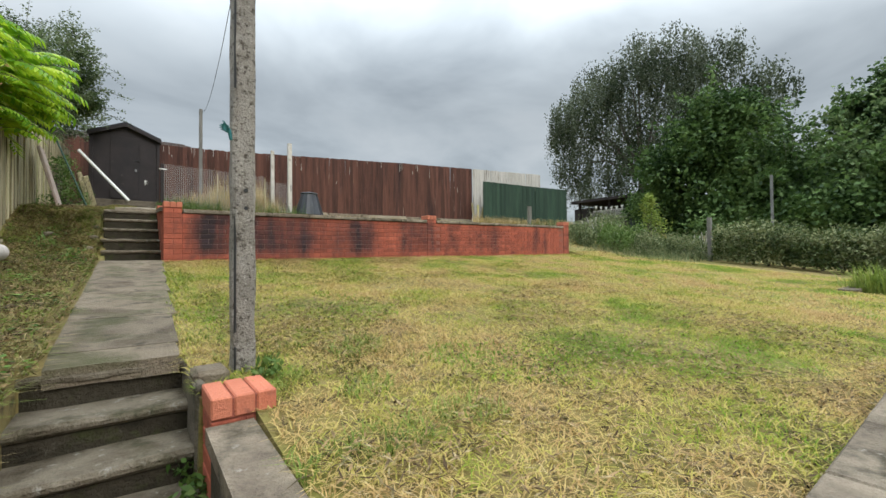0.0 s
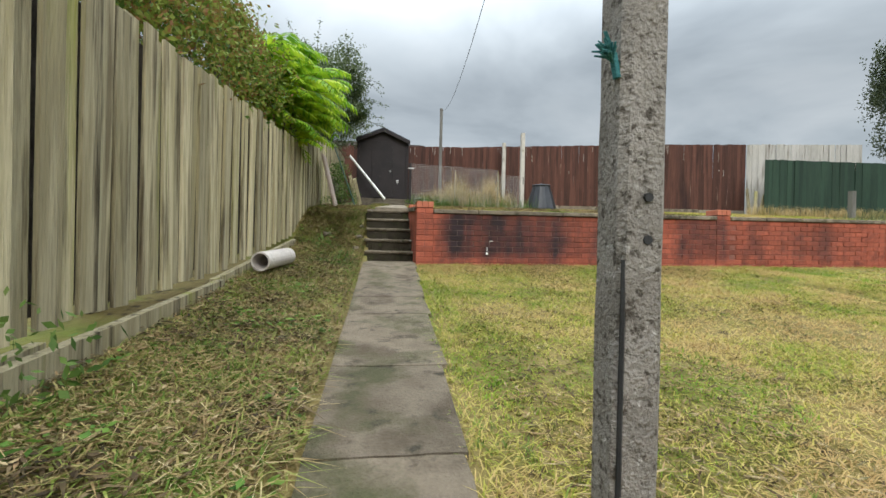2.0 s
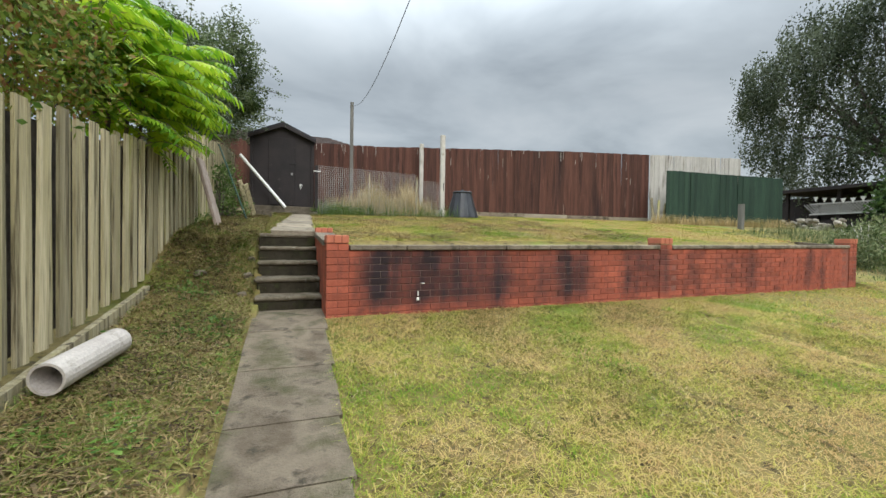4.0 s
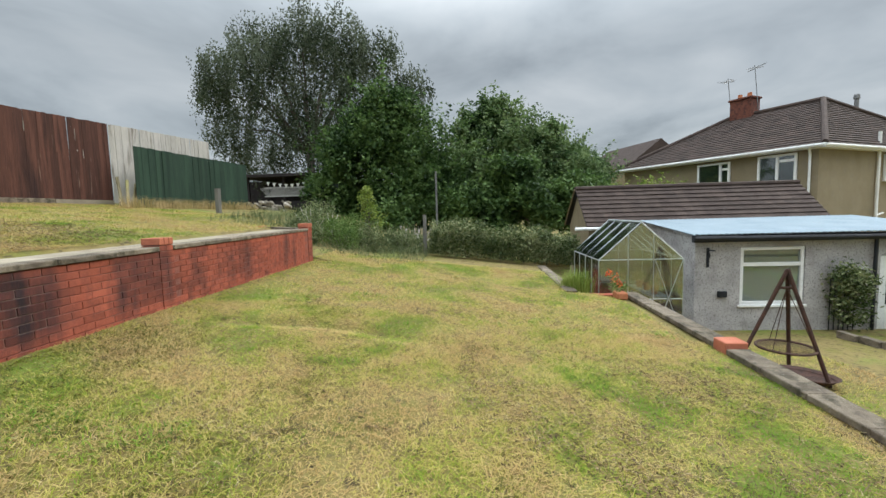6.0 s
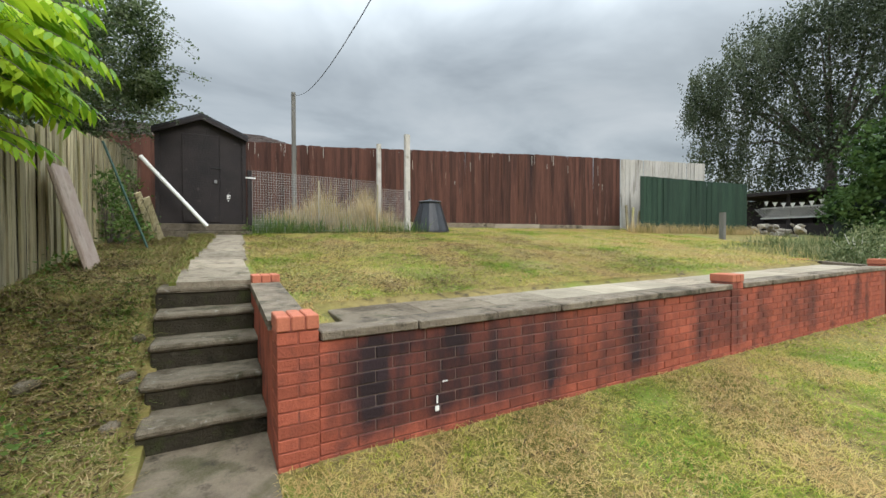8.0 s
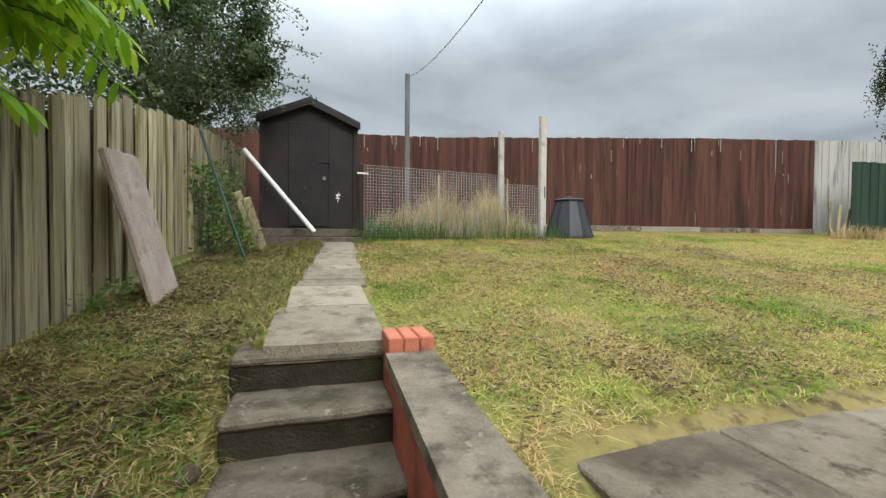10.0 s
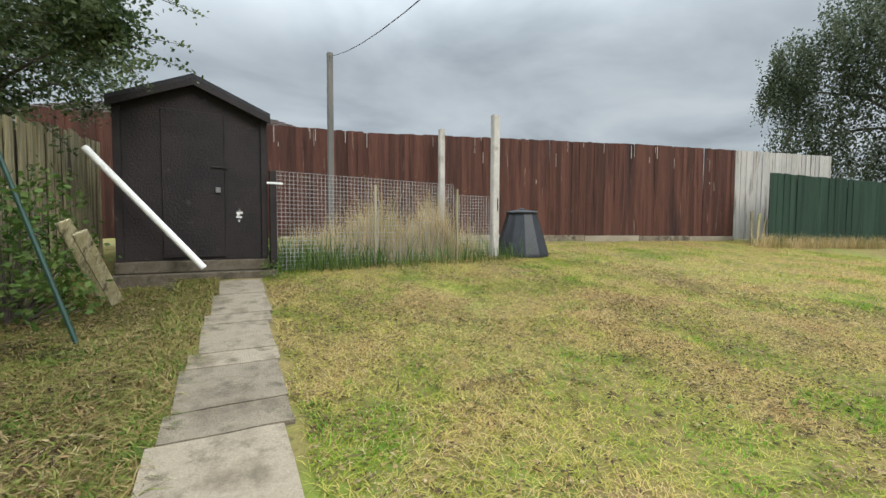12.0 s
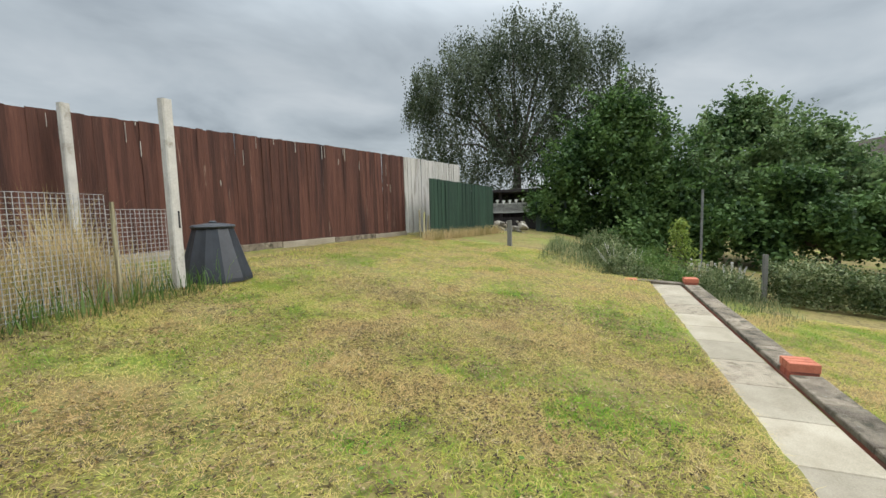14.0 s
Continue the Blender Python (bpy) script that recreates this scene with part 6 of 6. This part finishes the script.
lush_at = lambda x, y: open_lawn(x, y) and noise.noise((x * 1.2, y * 1.2, 41)) + 0.5 * noise.noise((x * 4, y * 4, 9)) > 0.44
for x0, x1, y0, y1 in ((0.0, 6.5, -6.8, -0.05), (-0.1, 6.5, 0.3, 7.2)):
    lawn(26000, x0, x1, y0, y1, hay_at, 0.04, 1.7, 0.0032, HAY, "cut_hay", "pale cut hay lying on the lawn")
    lawn(60000, x0, x1, y0, y1, thatch_at, 0.04, 2.2, 0.008, THATCH, "dead_thatch", "dark dead thatch showing through the lawn")
    lawn(75000, x0, x1, y0, y1, lush_at, 0.055, 1.0, 0.006, LUSH, "lush_grass", "lush green grass patches in the lawn")
lawn(16000, -1.75, -0.76, -7.0, 6.2, lambda x, y: noise.noise((x * 2, y * 2, 2)) > 0, 0.06, 1.7, 0.0045, HAY, "cut_hay", "pale cut hay lying on the bank")
lawn(16000, -1.75, -0.76, -7.0, 6.2, lambda x, y: noise.noise((x * 2, y * 2, 12)) > 0.1, 0.06, 2.2, 0.014, THATCH, "dead_thatch", "dark dead thatch on the bank")

# dim vignette tone painted into olive blade colour, denser towards the wall
DIMTURF = leafy("mossy_turf", [(0.08, 0.09, 0.016), (0.15, 0.15, 0.028), (0.22, 0.18, 0.05)], 0.85, 0.2, 3.0)
lawn(60000, 0.1, 5.5, -5.2, -0.05, lambda x, y: open_lawn(x, y) and noise.noise((x * 0.8, y * 0.8, 51)) + 0.5 * noise.noise((x * 5, y * 5, 8)) > 0.16 - 0.12 * (y + 4) + 0.1 * x, 0.045, 1.4, 0.007, DIMTURF, "mossy_turf", "dark olive mossy turf towards the foot of the wall")


def litter(n, x0, x1, y0, y1, keep, size, length, material, name, label):
    """Loose cuttings lying on the grass."""
    x, y = rng.uniform(x0, x1, n), rng.uniform(y0, y1, n)
    k = np.array([keep(a, b) for a, b in zip(x, y)])
    c = on_ground(x[k], y[k])
    c[:, 2] += rng.uniform(0.015, 0.05, len(c))
    v, f = cards(c, size, length)
    m = np.repeat(c[:, 2], 4)
    v[:, 2] = m + (v[:, 2] - m) * 0.3
    tagged(raw(name, v.tolist(), f.tolist(), material), label, "cuttings", kind="stuff")


CUTTING = leafy("dry_cutting", [(0.07, 0.045, 0.022), (0.20, 0.14, 0.07), (0.42, 0.33, 0.18), (0.10, 0.09, 0.035), (0.30, 0.20, 0.10)], 0.85, 0.15, 9.0, 0.9)
drift = lambda x, y: open_lawn(x, y) and noise.noise((x * 0.9, y * 0.9, 61)) + 0.6 * noise.noise((x * 4, y * 4, 14)) > -0.05
litter(42000, -0.1, 6.0, 0.9, 7.0, drift, 0.014, 0.034, CUTTING, "lawn_cuttings", "brown and straw cuttings strewn on the upper lawn")
litter(16000, 0.1, 4.5, -6.8, -3.6, drift, 0.009, 0.075, CUTTING, "lawn_cuttings", "brown and straw cuttings strewn on the lower lawn")
litter(15000, -1.72, -0.72, -7.0, 6.2, lambda x, y: noise.noise((x * 2, y * 2, 71)) > -0.15, 0.013, 0.06, CUTTING, "bank_cuttings", "dead cuttings strewn over the bank")
DARKCUT = leafy("rotted_cutting", [(0.025, 0.018, 0.010), (0.06, 0.042, 0.022), (0.11, 0.075, 0.038)], 0.9, 0.1, 6.0)
litter(30000, -0.1, 6.0, 0.9, 7.0, lambda x, y: open_lawn(x, y) and noise.noise((x * 1.0, y * 1.0, 91)) + 0.8 * noise.noise((x * 5, y * 5, 24)) > 0.12, 0.015, 0.034, DARKCUT, "rotted_cuttings", "dark rotted cuttings in drifts on the upper lawn")
litter(12000, 0.1, 5.5, -6.8, -2.0, lambda x, y: open_lawn(x, y) and noise.noise((x * 1.0, y * 1.0, 92)) + 0.8 * noise.noise((x * 5, y * 5, 25)) > 0.25, 0.010, 0.05, DARKCUT, "rotted_cuttings", "dark rotted cuttings in drifts on the lower lawn")
litter(12000, -1.72, -0.74, -7.0, 6.2, lambda x, y: noise.noise((x * 2, y * 2, 93)) > 0.0, 0.016, 0.05, DARKCUT, "rotted_cuttings", "dark rotted leaves and cuttings on the bank")
BROAD = leafy("broad_weed", [(0.05, 0.12, 0.02), (0.11, 0.22, 0.035), (0.20, 0.32, 0.06)], 0.6, 0.35, 4.0)
litter(5200, -1.72, -0.74, -7.0, 2.4, lambda x, y: noise.noise((x * 2.2, y * 2.2, 81)) > 0.12, 0.03, 0.05, BROAD, "bank_weeds", "small broad-leaved green weeds on the bank")
litter(1800, 0.1, 6.0, 0.9, 7.0, lambda x, y: open_lawn(x, y) and noise.noise((x * 1.5, y * 1.5, 82)) > 0.30, 0.028, 0.045, BROAD, "lawn_weeds", "small broad-leaved weeds in the upper lawn")
for x, y, r in ((-1.3, 0.95, 0.06), (-0.84, 0.6, 0.06), (-0.82, 1.0, 0.055), (-0.80, 1.4, 0.05), (-1.0, -3.3, 0.03)):
    bm = bmesh.new()
    bmesh.ops.create_icosphere(bm, subdivisions=2, radius=r, matrix=pose(x, y, ground_z(x, y) + 0.25 * r, 0, 0, 40 * x) @ Matrix.Diagonal((0.8, 1.15, 0.75, 1)))
    for v in bm.verts:
        v.co += 0.35 * r * noise.noise(v.co * 9) * Vector((1, 1, 1))
    tagged(link("stone", bm, TREAD), "rough grey stone set in the grassy bank", "stone", "bank stones")

# ---- set every thing's origin at its base ----
for ob in [q for q in scene.objects if q.type == "EMPTY" and not q.parent and q.location.length < 1e-6]:
    kids = [k for k in ob.children if k.type == "MESH"]
    if not kids:
        continue
    pts = np.array([(k.matrix_basis @ Vector(c))[:] for k in kids for c in k.bound_box])
    base = Vector(((pts[:, 0].min() + pts[:, 0].max()) / 2, (pts[:, 1].min() + pts[:, 1].max()) / 2, pts[:, 2].min()))
    ob.location = base
    for k in ob.children:
        k.matrix_basis = Matrix.Translation(-base) @ k.matrix_basis
